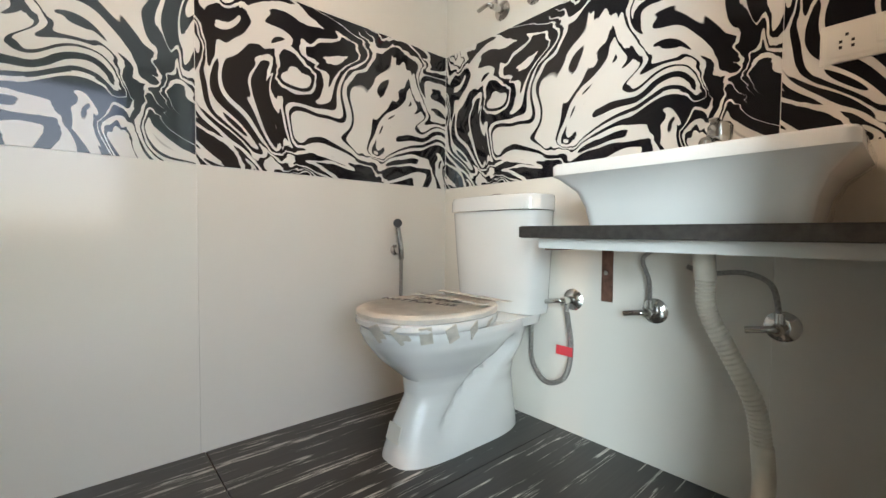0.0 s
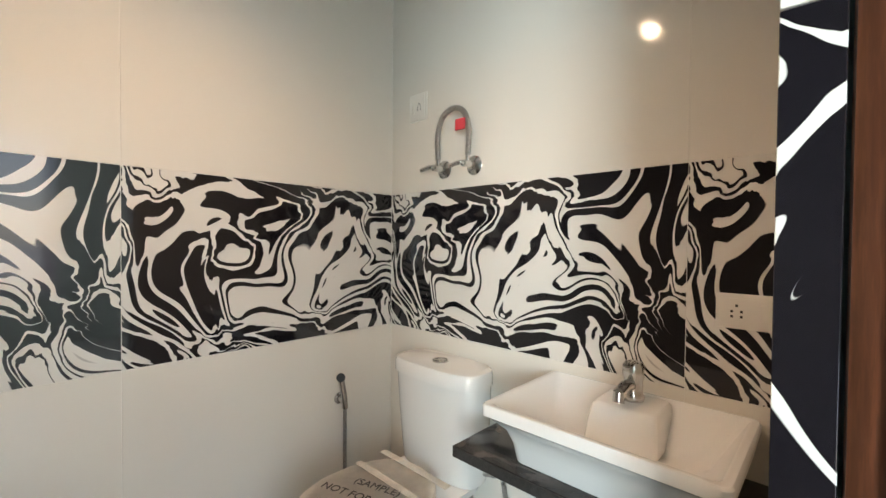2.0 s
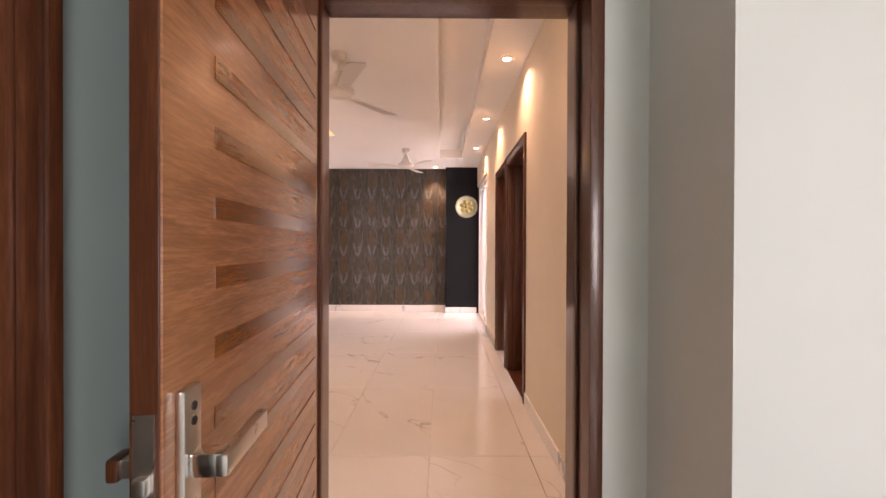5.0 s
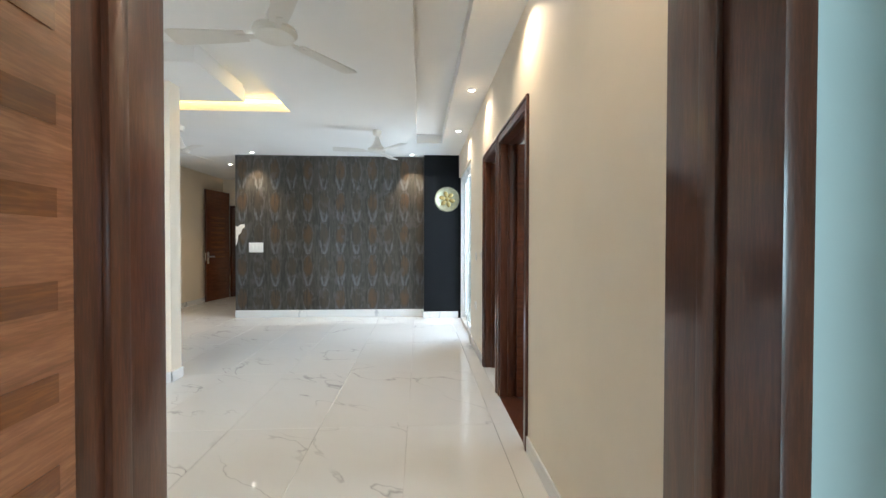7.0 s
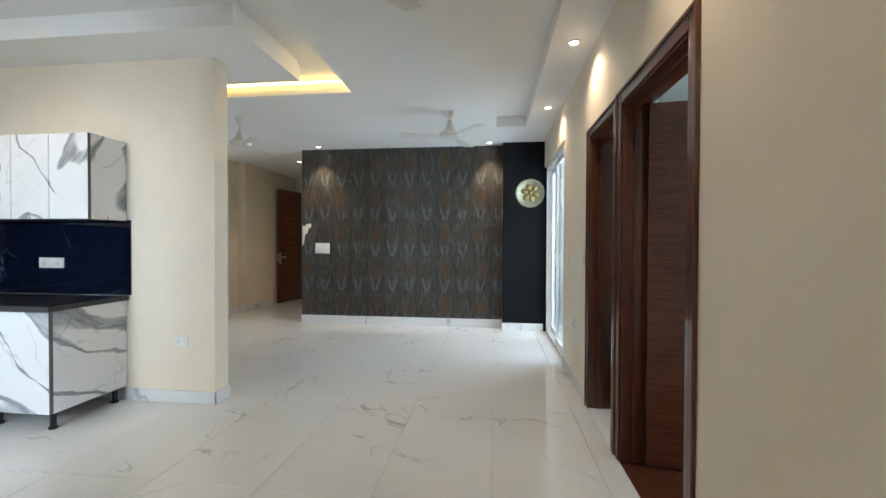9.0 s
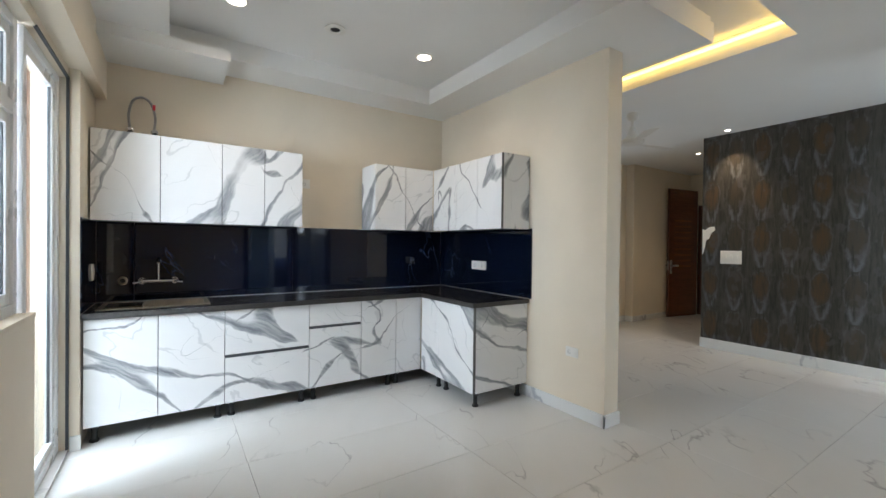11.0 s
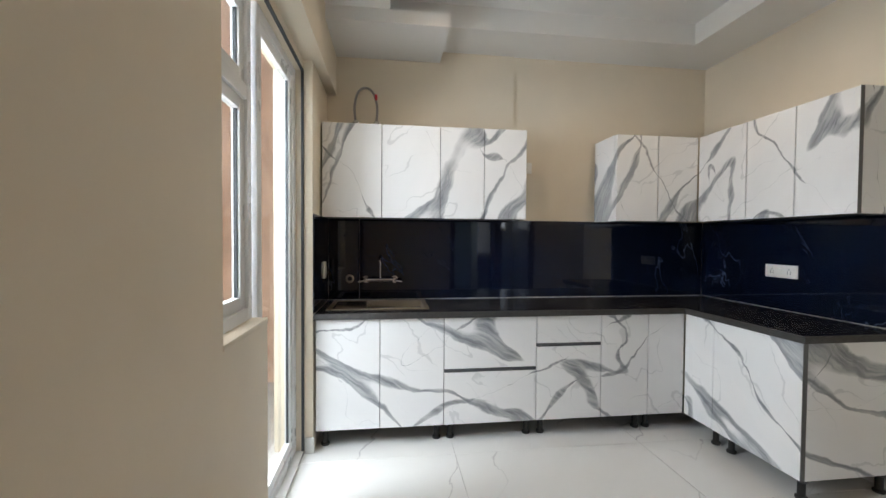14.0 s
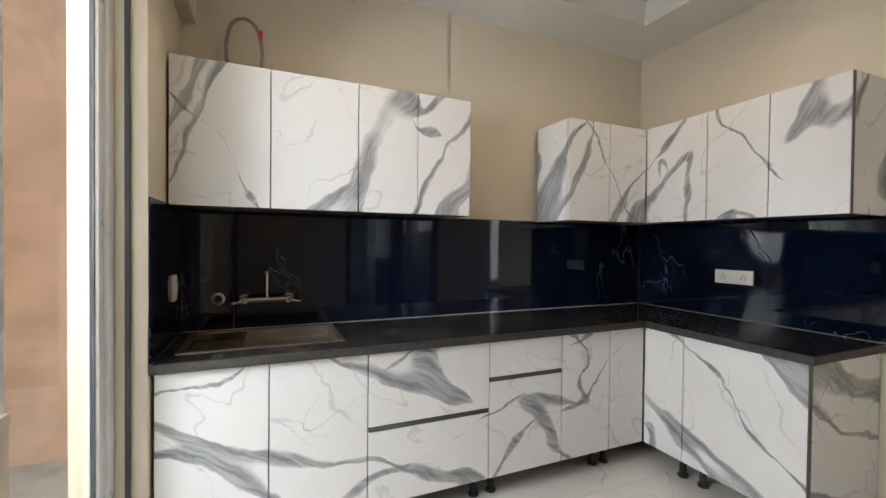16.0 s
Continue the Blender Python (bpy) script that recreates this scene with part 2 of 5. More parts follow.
def wallpaper_mat(name):
    """Slate and bronze brushed print: rows of smudged arches over pale V strokes."""
    m, nt, b, pos = start(name)
    s = node(nt, "SeparateXYZ", {"Vector": pos})
    wob = calc(nt, "MULTIPLY", calc(nt, "SUBTRACT", noise_tex(nt, pos, 11, 4, 0.6), 0.5), 0.46)
    cell = calc(nt, "DIVIDE", calc(nt, "ADD", s.outputs["Y"], 2.0), 0.272)
    u = calc(nt, "SUBTRACT", calc(nt, "FRACT", cell), 0.5)
    pair = calc(nt, "GREATER_THAN", calc(nt, "FRACT", calc(nt, "MULTIPLY", calc(nt, "FLOOR", cell), 0.5)), 0.25)
    v = calc(nt, "FRACT", calc(nt, "DIVIDE", calc(nt, "ADD", s.outputs["Z"], 0.02), 0.545))
    au = calc(nt, "ADD", calc(nt, "ABSOLUTE", u), calc(nt, "MULTIPLY", wob, 0.5))
    arm = calc(nt, "ABSOLUTE", calc(nt, "SUBTRACT", au, calc(nt, "ADD", calc(nt, "MULTIPLY", v, 0.50), 0.06)))
    strokes = mix(nt, 1.0, ramp(nt, arm, [(0.02, 1), (0.11, 0)]), ramp(nt, calc(nt, "ADD", v, wob), [(0.0, 0.2), (0.06, 1), (0.28, 0.9), (0.42, 0)]), "MULTIPLY")
    rise = calc(nt, "SUBTRACT", calc(nt, "ADD", v, wob), 0.62)
    blob = calc(nt, "ADD", calc(nt, "MULTIPLY", calc(nt, "MULTIPLY", u, u), 5.5), calc(nt, "MULTIPLY", calc(nt, "MULTIPLY", rise, rise), 5.0))
    arch = ramp(nt, calc(nt, "ADD", blob, wob), [(0.18, 1), (0.62, 0)])
    rim = ramp(nt, calc(nt, "ABSOLUTE", calc(nt, "SUBTRACT", calc(nt, "ADD", blob, wob), 0.62)), [(0.03, 0.8), (0.16, 0)])
    streak = noise_tex(nt, mapped(nt, pos, (1, 34, 5)), 1.0, 5, 0.6, 0.4)
    c = mix(nt, ramp(nt, streak, [(0.35, 0), (0.62, 1)]), (0.026, 0.025, 0.021), (0.062, 0.057, 0.048))
    tone = mix(nt, pair, (0.085, 0.050, 0.022), (0.058, 0.043, 0.028))
    c = mix(nt, mix(nt, 1.0, arch, ramp(nt, streak, [(0.36, 0.35), (0.6, 1)]), "MULTIPLY"), c, tone)
    c = mix(nt, mix(nt, 1.0, rim, ramp(nt, streak, [(0.40, 0.0), (0.56, 0.8)]), "MULTIPLY"), c, (0.105, 0.106, 0.10))
    c = mix(nt, mix(nt, 1.0, strokes, ramp(nt, streak, [(0.36, 0.25), (0.50, 1)]), "MULTIPLY"), c, (0.118, 0.126, 0.130))
    patch = ramp(nt, noise_tex(nt, mapped(nt, pos, (1, 8, 6), loc=(0, 3, 1)), 1.0, 3), [(0.56, 0), (0.64, 0.5)])
    c = mix(nt, patch, c, (0.085, 0.083, 0.078))
    nt.links.new(c, b.inputs["Base Color"])
    b.inputs["Roughness"].default_value = 0.42
    b.inputs["Metallic"].default_value = 0.15
    bump(nt, b, streak, 0.15, 0.004)
    return m


PAINT = plain("cream_paint", (0.78, 0.69, 0.55), 0.62, vary=0.05, scale=1.8, grain=0.05)
WHITE = plain("ceiling_white", (0.84, 0.83, 0.80), 0.7, vary=0.03, scale=1.2, grain=0.03)
GREENPAINT = plain("sage_wall_paint", (0.33, 0.46, 0.45), 0.65, vary=0.05, scale=1.8, grain=0.04)
BEDPAINT = plain("pale_wall_paint", (0.65, 0.70, 0.66), 0.65, vary=0.04, scale=1.8, grain=0.04)
BLACKPAINT = plain("charcoal_wall_paint", (0.007, 0.008, 0.0095), 0.88, vary=0.15, scale=5, grain=0.1)
BLACKPAINT.node_tree.nodes["Principled BSDF"].inputs["Specular IOR Level"].default_value = 0.2
WALLPAPER = wallpaper_mat("bronze_slate_wallpaper")
FLOORTILE = veined("white_marble_floor_tile", (0.70, 0.69, 0.66), (0.40, 0.39, 0.38), 0.9, 0.05, (0, 0, 35), 0.0052, (0.50, 0.56), 0.14, True, (2.4, 1.0), 2.5)
GROUT = plain("grout", (0.42, 0.40, 0.37), 0.85, vary=0.2, scale=12, grain=0.2)
SKIRT = veined("white_marble_skirting", (0.80, 0.80, 0.78), (0.45, 0.46, 0.48), 1.2, 0.12, (0, 0, 20), 0.012, (0.5, 0.6), 0.3)
LAMINATE = laminate("white_marble_laminate", -27, (0.2, 0, 0.35))
LAMINATE_UPPER = laminate("white_marble_laminate_upper", 58, (1.7, 0, 0.9))
EDGE = plain("grey_edge_band", (0.10, 0.10, 0.10), 0.4, vary=0.1)
GRANITE = veined("black_granite", (0.022, 0.021, 0.022), (0.10, 0.09, 0.085), 3.0, 0.13, (0, 0, 20), 0.02, (0.45, 0.6), 0.4)
GRANITE_EDGE = plain("rough_granite_edge", (0.038, 0.035, 0.033), 0.55, vary=0.6, scale=60, grain=0.3)
SPLASH = veined("midnight_blue_tile", (0.003, 0.006, 0.017), (0.10, 0.13, 0.18), 1.5, 0.04, (20, 30, 0), 0.004, (0.5, 0.62), 0.35)
WALLTILE = plain("glossy_cream_tile", (0.77, 0.74, 0.68), 0.09, vary=0.02, scale=1.5, grain=0.0)
BAND = marbling("black_white_marbled_tile")
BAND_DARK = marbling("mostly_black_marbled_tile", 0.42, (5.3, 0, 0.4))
BATHFLOOR = streaked("black_streaked_tile")
CERAMIC = plain("white_ceramic", (0.84, 0.84, 0.83), 0.07, vary=0.02, scale=3, grain=0.0, coat=0.4)
CHROME = plain("brushed_chrome", (0.62, 0.61, 0.59), 0.16, 1.0, vary=0.1, scale=30, grain=0.0)
STEEL = plain("braided_steel", (0.42, 0.40, 0.38), 0.35, 1.0, vary=0.3, scale=150, grain=0.4)
BRUSHED = plain("satin_steel", (0.68, 0.66, 0.62), 0.28, 1.0, vary=0.08, scale=40, grain=0.02)
SINKSTEEL = plain("sink_steel", (0.58, 0.50, 0.39), 0.33, 1.0, vary=0.1, scale=20, grain=0.02)
PLASTIC = plain("white_switch_plastic", (0.80, 0.78, 0.73), 0.3, vary=0.03, scale=10, grain=0.0)
DARK = plain("black_plastic", (0.015, 0.015, 0.015), 0.45, vary=0.3, scale=20)
PVC = plain("cream_pvc", (0.62, 0.58, 0.50), 0.42, vary=0.12, scale=14)
UPVC = plain("white_upvc", (0.82, 0.83, 0.83), 0.28, vary=0.03, scale=4, grain=0.0)
GASKET = plain("grey_gasket", (0.06, 0.065, 0.07), 0.6, vary=0.2)
RED = plain("red_tag", (0.75, 0.06, 0.08), 0.4)
IRON = plain("rusty_bracket", (0.20, 0.10, 0.07), 0.6, 0.5, vary=0.5, scale=40, grain=0.3)
FRAMEWOOD = wood("dark_teak_frame", (0.135, 0.042, 0.018), (0.062, 0.018, 0.008), 0.28, (14, 14, 1.2), 0.3)
DOORWOOD = wood("teak_veneer", (0.42, 0.16, 0.065), (0.25, 0.084, 0.032), 0.26, (1.3, 1.3, 15), 0.45)
STRIP = wood("dark_gloss_inlay", (0.27, 0.082, 0.02), (0.14, 0.04, 0.01), 0.16, (1.3, 1.3, 15), 0.6)
DARKDOOR = wood("dark_veneer", (0.17, 0.052, 0.022), (0.09, 0.027, 0.012), 0.22, (1.3, 1.3, 15), 0.4)
GOLD = plain("beaten_brass", (0.42, 0.33, 0.13), 0.35, 1.0, vary=0.25, scale=25, grain=0.15)
PALEGOLD = plain("pale_brass", (0.42, 0.42, 0.30), 0.35, 1.0, vary=0.2, scale=25, grain=0.1)
FANWHITE = plain("ivory_fan_enamel", (0.72, 0.69, 0.63), 0.3, vary=0.04, grain=0.0)
PEACH = plain("peach_plaster", (0.62, 0.42, 0.31), 0.85, vary=0.22, scale=3.5, grain=0.3)
STONE = plain("balcony_stone", (0.45, 0.42, 0.38), 0.8, vary=0.25, scale=5, grain=0.2)
PAPER = plain("wrinkled_sample_wrap", (0.86, 0.80, 0.72), 0.35, vary=0.18, scale=14, grain=0.5)
TAPE = plain("clear_packing_tape", (0.74, 0.69, 0.61), 0.15, vary=0.2, scale=30, grain=0.3)
INK = plain("printed_ink", (0.05, 0.04, 0.04), 0.6)
LAMPWARM = emitter("lamp_disc", (1.0, 0.86, 0.66), 14)
COVEGLOW = emitter("cove_strip", (1.0, 0.62, 0.14), 5)


def glass_mat():
    m, nt, b, pos = start("window_glass")
    b.inputs["Base Color"].default_value = (0.93, 0.98, 0.96, 1)
    b.inputs["Roughness"].default_value = 0.02
    b.inputs["Transmission Weight"].default_value = 1.0
    b.inputs["IOR"].default_value = 1.1
    return m


GLASS = glass_mat()

# ---- builders ----


def rect(bm, x0, x1, y0, y1, z0, z1, bevel=0.0, seg=2):
    """A box between these bounds, with rounded edges if asked."""
    m = Matrix.LocRotScale(((x0 + x1) / 2, (y0 + y1) / 2, (z0 + z1) / 2), None, (abs(x1 - x0), abs(y1 - y0), abs(z1 - z0)))
    vs = bmesh.ops.create_cube(bm, size=1.0, matrix=m)["verts"]
    if bevel:
        es = list({e for v in vs for e in v.link_edges})
        bmesh.ops.bevel(bm, geom=es, offset=bevel, segments=seg, affect="EDGES", profile=0.6)
    return bm


def slab(*bounds, bevel=0.0, seg=2):
    return rect(bmesh.new(), *bounds, bevel=bevel, seg=seg)


def cyl(bm, a, b, r0, r1=None, seg=20):
    a, b = Vector(a), Vector(b)
    d = b - a
    m = Matrix.Translation((a + b) / 2) @ d.to_track_quat("Z", "Y").to_matrix().to_4x4()
    bmesh.ops.create_cone(bm, cap_ends=True, segments=seg, radius1=r0, radius2=r0 if r1 is None else r1, depth=d.length, matrix=m)
    return bm


def rod(a, b, r0, r1=None, seg=20):
    return cyl(bmesh.new(), a, b, r0, r1, seg)


def lathe(profile, centre, axis="z", seg=28):
    """Turns (radius, height) pairs about an axis through centre."""
    bm = bmesh.new()
    rings = []
    turn = {"z": Matrix(), "x": Matrix.Rotation(radians(90), 4, "Y"), "-x": Matrix.Rotation(radians(-90), 4, "Y"), "y": Matrix.Rotation(radians(-90), 4, "X"), "-y": Matrix.Rotation(radians(90), 4, "X")}[axis]
    m = Matrix.Translation(centre) @ turn
    for r, h in profile:
        rings.append([bm.verts.new(m @ Vector((r * math.cos(2 * math.pi * i / seg), r * math.sin(2 * math.pi * i / seg), h))) for i in range(seg)])
    loft(bm, rings)
    return bm


def loft(bm, rings, caps=True):
    n = len(rings[0])
    for a, b in zip(rings, rings[1:]):
        for i in range(n):
            bm.faces.new((a[i], a[(i + 1) % n], b[(i + 1) % n], b[i]))
    if caps:
        bm.faces.new(list(reversed(rings[0])))
        bm.faces.new(rings[-1])
    bmesh.ops.recalc_face_normals(bm, faces=bm.faces)


def tube(points, r, seg=12, ribs=0.0, steps=12):
    """A round tube along a smooth line through points; ribs: the height of corrugations."""
    pts = [Vector(p) for p in points]
    pts = [pts[0] * 2 - pts[1]] + pts + [pts[-1] * 2 - pts[-2]]
    line = []
    for i in range(1, len(pts) - 2):
        p0, p1, p2, p3 = pts[i - 1:i + 3]
        for k in range(steps):
            t = k / steps
            line.append(0.5 * ((2 * p1) + (p2 - p0) * t + (2 * p0 - 5 * p1 + 4 * p2 - p3) * t * t + (3 * p1 - p0 - 3 * p2 + p3) * t ** 3))
    line.append(pts[-2])
    bm = bmesh.new()
    rings = []
    side = Vector((0.31, 0.87, 0.37))
    for i, p in enumerate(line):
        d = (line[min(i + 1, len(line) - 1)] - line[max(i - 1, 0)]).normalized()
        side = (side - d * side.dot(d)).normalized()
        up = d.cross(side)
        rr = r + (ribs if i % 2 else 0)
        rings.append([bm.verts.new(p + (side * math.cos(a) + up * math.sin(a)) * rr) for a in (2 * math.pi * k / seg for k in range(seg))])
    loft(bm, rings)
    return bm


def smooth_mesh(me, angle=40):
    me.shade_smooth()
    me.set_sharp_from_angle(angle=radians(angle))


def mesh_of(name, bm, material, shift=(0, 0, 0)):
    bmesh.ops.translate(bm, verts=bm.verts, vec=-Vector(shift))
    me = bpy.data.meshes.new(name)
    bm.to_mesh(me)
    bm.free()
    me.materials.append(material)
    smooth_mesh(me)
    return me


BASES = {}


def thing(name, base, label, category, group="", kind=""):
    """An Empty at the base of a thing, for its parts."""
    ob = new(name)
    ob.location = base
    ob.empty_display_size = 0.1
    BASES[ob] = Vector(base)
    return tagged(ob, label, category, group, kind)


def part(name, bm, material, parent, label=""):
    """One mesh, built in world places, under a thing or a part."""
    base = BASES[parent]
    ob = new(name, mesh_of(name, bm, material, base))
    ob.parent = parent
    BASES[ob] = base
    return tagged(ob, label)


def single(name, bm, material, label, category, kind="", group=""):
    """A thing or piece of the setting that is one mesh."""
    vs = [v.co for v in bm.verts]
    base = Vector(((min(v.x for v in vs) + max(v.x for v in vs)) / 2, (min(v.y for v in vs) + max(v.y for v in vs)) / 2, min(v.z for v in vs)))
    ob = new(name, mesh_of(name, bm, material, base))
    ob.location = base
    BASES[ob] = base
    return tagged(ob, label, category, group, kind)


def structure(name, bm, material, label, category="wall"):
    return single(name, bm, material, label, category, "structure")


def boxes(*bounds):
    bm = bmesh.new()
    for b in bounds:
        rect(bm, *b)
    return bm

# ---- large structure ----
TOP = 3.0
# entrance wall between bedroom lobby and hall, with the doorway
structure("wall_entrance", boxes((2.10, 2.27, 0.532, 2.65, 0, TOP), (2.10, 2.27, -0.61, -0.457, 0, TOP), (2.10, 2.27, -0.457, 0.532, 2.157, TOP),
                                 (2.10, 2.27, 2.65, 3.115, 0, 0.945), (2.10, 2.27, 2.65, 3.115, 2.285, TOP), (2.10, 2.27, 3.115, 3.84, 2.285, TOP), (2.10, 2.27, 3.84, 4.62, 0, TOP)),
          PAINT, "cream painted wall with doorway, window and balcony door")
structure("wall_corridor", boxes((2.27, 4.04, -0.78, -0.61, 0, TOP), (4.92, 5.02, -0.78, -0.61, 0, TOP), (5.69, 6.83, -0.78, -0.61, 0, TOP),
                                 (4.04, 4.92, -0.78, -0.61, 2.11, TOP), (5.02, 5.69, -0.78, -0.61, 2.11, TOP), (6.83, 8.45, -0.78, -0.61, 2.36, TOP), (8.45, 12.2, -0.93, -0.78, 0, TOP)),
          PAINT, "cream painted corridor wall with two doorways")
structure("wall_kitchen_back", boxes((2.27, 3.735, 4.435, 4.62, 0, TOP), (3.735, 5.54, 4.45, 4.62, 0, TOP)), PAINT, "cream painted kitchen wall behind the cabinets")
structure("wall_kitchen_side", boxes((5.38, 5.54, 2.29, 4.45, 0, TOP)), PAINT, "cream painted wall ending in a free corner")
structure("wall_wallpaper", boxes((8.65, 8.85, -0.02, 3.14, 0, TOP)), PAINT, "cream wall that carries wallpaper")
structure("wall_black", boxes((8.47, 8.85, -0.78, -0.02, 0, TOP)), BLACKPAINT, "charcoal black painted wall panel")
structure("wallpaper", slab(8.643, 8.649, -0.018, 3.14, 0.09, 2.745), WALLPAPER, "dark bronze and slate patterned wallpaper", "wallpaper")
structure("wall_passage", boxes((8.45, 9.5, 4.78, 4.95, 0, TOP), (9.5, 11.45, 4.64, 4.95, 0, TOP), (8.30, 8.45, 4.78, 6.1, 0, TOP), (11.45, 11.6, 3.0, 3.575, 0, TOP), (11.45, 11.6, 4.465, 4.95, 0, TOP), (11.45, 11.6, 3.575, 4.465, 2.125, TOP), (11.7, 11.8, 3.0, 4.95, 0, TOP), (8.85, 11.45, 3.0, 3.14, 0, TOP)), PAINT, "cream painted passage walls")
structure("wall_living", boxes((5.54, 5.6, 5.98, 6.1, 0, TOP), (5.38, 5.54, 4.62, 6.1, 0, TOP), (5.6, 8.45, 5.98, 6.1, 2.7, TOP), (5.6, 8.45, 5.98, 6.1, 0, 0.2)), PAINT, "cream painted wall with a wide window opening")
# bedroom lobby
structure("wall_lobby_side", boxes((1.655, 2.10, -0.75, -0.6, 0, TOP), (1.655, 1.8, -3.2, -0.75, 0, TOP)), BEDPAINT, "pale painted lobby wall with a corner")
structure("wall_lobby_nib", boxes((2.04, 2.10, -0.6, -0.457, 0, TOP), (2.04, 2.10, 0.532, 0.56, 0, TOP), (2.04, 2.10, -0.457, 0.532, 2.157, TOP)), BEDPAINT, "pale painted strip beside the doorway")
structure("wall_bathroom_front", boxes((1.247, 2.04, 0.56, 0.655, 0, TOP), (-0.85, 0.25, 0.56, 0.655, 0, TOP), (0.25, 1.247, 0.56, 0.655, 2.13, TOP)), GREENPAINT, "sage green painted wall beside the bathroom door")
structure("wall_bedroom", boxes((-2.6, -1.3, -3.2, -3.05, 0, TOP), (1.1, 1.655, -3.2, -3.05, 0, TOP), (-1.3, 1.1, -3.2, -3.05, 0, 0.6), (-1.3, 1.1, -3.2, -3.05, 2.4, TOP), (-2.6, -2.45, -3.05, -2.3, 0, TOP), (-2.6, -2.45, -1.0, 0.7, 0, TOP), (-2.6, -2.45, -2.3, -1.0, 0, 0.7), (-2.6, -2.45, -2.3, -1.0, 2.3, TOP), (-2.45, -0.85, 0.56, 0.7, 0, TOP)),
          BEDPAINT, "plain pale bedroom walls with two window openings")
structure("ceiling_bedroom", boxes((-2.6, 2.10, -3.2, 0.64, 2.75, TOP)), WHITE, "plain white ceiling", "ceiling")
structure("floor_bedroom", boxes((-2.6, 2.10, -3.2, 0.64, -0.1, -0.002)), FLOORTILE, "polished white tile floor", "floor")
# bathroom shell, behind the tiles
structure("wall_bathroom", boxes((1.92, 2.10, 0.64, 2.25, 0, TOP), (-0.85, 1.92, 2.12, 2.25, 0, TOP), (-0.85, -0.7, 0.655, 2.12, 0, TOP)), GROUT, "tiled bathroom wall core")
structure("ceiling_bathroom", boxes((-0.7, 1.92, 0.64, 2.12, 2.335, 2.5)), WHITE, "white bathroom ceiling", "ceiling")

# hall ceiling: dropped panels around a raised tray and a raised trough
LOW, HIGH = 2.74, 2.89
LOW_K, HIGH_K = 2.715, 2.865
structure("ceiling", boxes((2.27, 8.7, -0.78, -0.28, LOW, TOP), (2.27, 2.5, -0.28, 0.09, LOW, TOP), (7.65, 8.7, -0.28, 0.09, LOW, TOP), (2.27, 8.7, 0.09, 1.50, LOW, TOP),
                           (2.27, 2.78, 1.50, 4.45, LOW_K, TOP), (2.78, 5.89, 4.06, 4.45, LOW_K, TOP), (4.97, 5.89, 1.86, 4.06, LOW_K, TOP), (6.30, 8.7, 1.50, 6.1, LOW, TOP), (5.54, 5.89, 4.45, 6.1, LOW_K, TOP),
                           (2.5, 7.65, -0.28, 0.09, 2.87, TOP), (2.78, 4.97, 1.50, 4.06, HIGH_K, TOP), (4.97, 5.89, 1.50, 1.86, HIGH, TOP), (5.89, 6.30, 1.50, 6.1, HIGH, TOP),
                           (8.7, 11.7, 3.0, 4.95, LOW, TOP), (8.7, 8.85, -0.9, 3.0, LOW, TOP)), WHITE, "white false ceiling with raised trays", "ceiling")
structure("roof_slab", boxes((-2.6, 2.10, -3.2, 2.25, TOP, 3.15), (2.10, 12, -0.95, 6.2, TOP, 3.15), (2.10, 6.0, -3.5, -0.95, TOP, 3.15)), GROUT, "plain concrete slab above the ceiling", "slab")
structure("ceiling_duct_box", slab(2.39, 3.155, 3.90, 4.435, 2.632, LOW_K), WHITE, "boxed white duct under the ceiling", "duct")
structure("wall_pilaster", slab(2.2705, 2.326, 3.846, 4.434, 0, 2.35, bevel=0.003, seg=1), PAINT, "cream plastered pilaster beside the balcony door")
structure("beam", slab(2.27, 2.39, 2.55, 4.435, 2.35, LOW_K), PAINT, "cream painted beam over the balcony door", "beam")
# warm strip hidden in the ceiling tray
structure("cove_light", boxes((6.25, 6.27, 1.56, 5.9, 2.83, 2.85), (5.6, 6.25, 1.535, 1.555, 2.83, 2.85)), COVEGLOW, "warm yellow light strip in the ceiling cove", "cove light")

# tray lips
structure("trim_tray", boxes((5.89, 5.905, 1.86, 5.9, LOW_K - 0.004, LOW_K + 0.06), (4.955, 5.905, 1.845, 1.86, LOW_K - 0.004, LOW_K + 0.13)), WHITE, "white plaster lip of the ceiling tray", "trim")

# ground outside
structure("ground", boxes((-300, 300, -300, 300, -3.2, -3.0)), STONE, "pale ground far below", "ground")
structure("balcony_floor", boxes((0.4, 2.10, 2.25, 5.2, -0.12, -0.02)), STONE, "rough stone balcony floor", "floor")
structure("balcony_wall", boxes((0.55, 0.75, 2.25, 6.5, -0.02, 6.0)), PEACH, "weathered peach plaster wall outside", "wall")
structure("balcony_wall_end", boxes((0.75, 2.0, 5.2, 5.4, -0.02, 5.0)), PEACH, "weathered peach plaster wall at the balcony end", "wall")
structure("side_yard_floor", boxes((6.0, 9.4, -2.6, -0.93, -0.12, -0.02)), STONE, "pale balcony floor beyond the sliding door", "floor")
structure("side_yard_wall", boxes((6.0, 9.4, -2.7, -2.6, -0.02, 1.1)), BEDPAINT, "pale parapet beyond the sliding door", "wall")

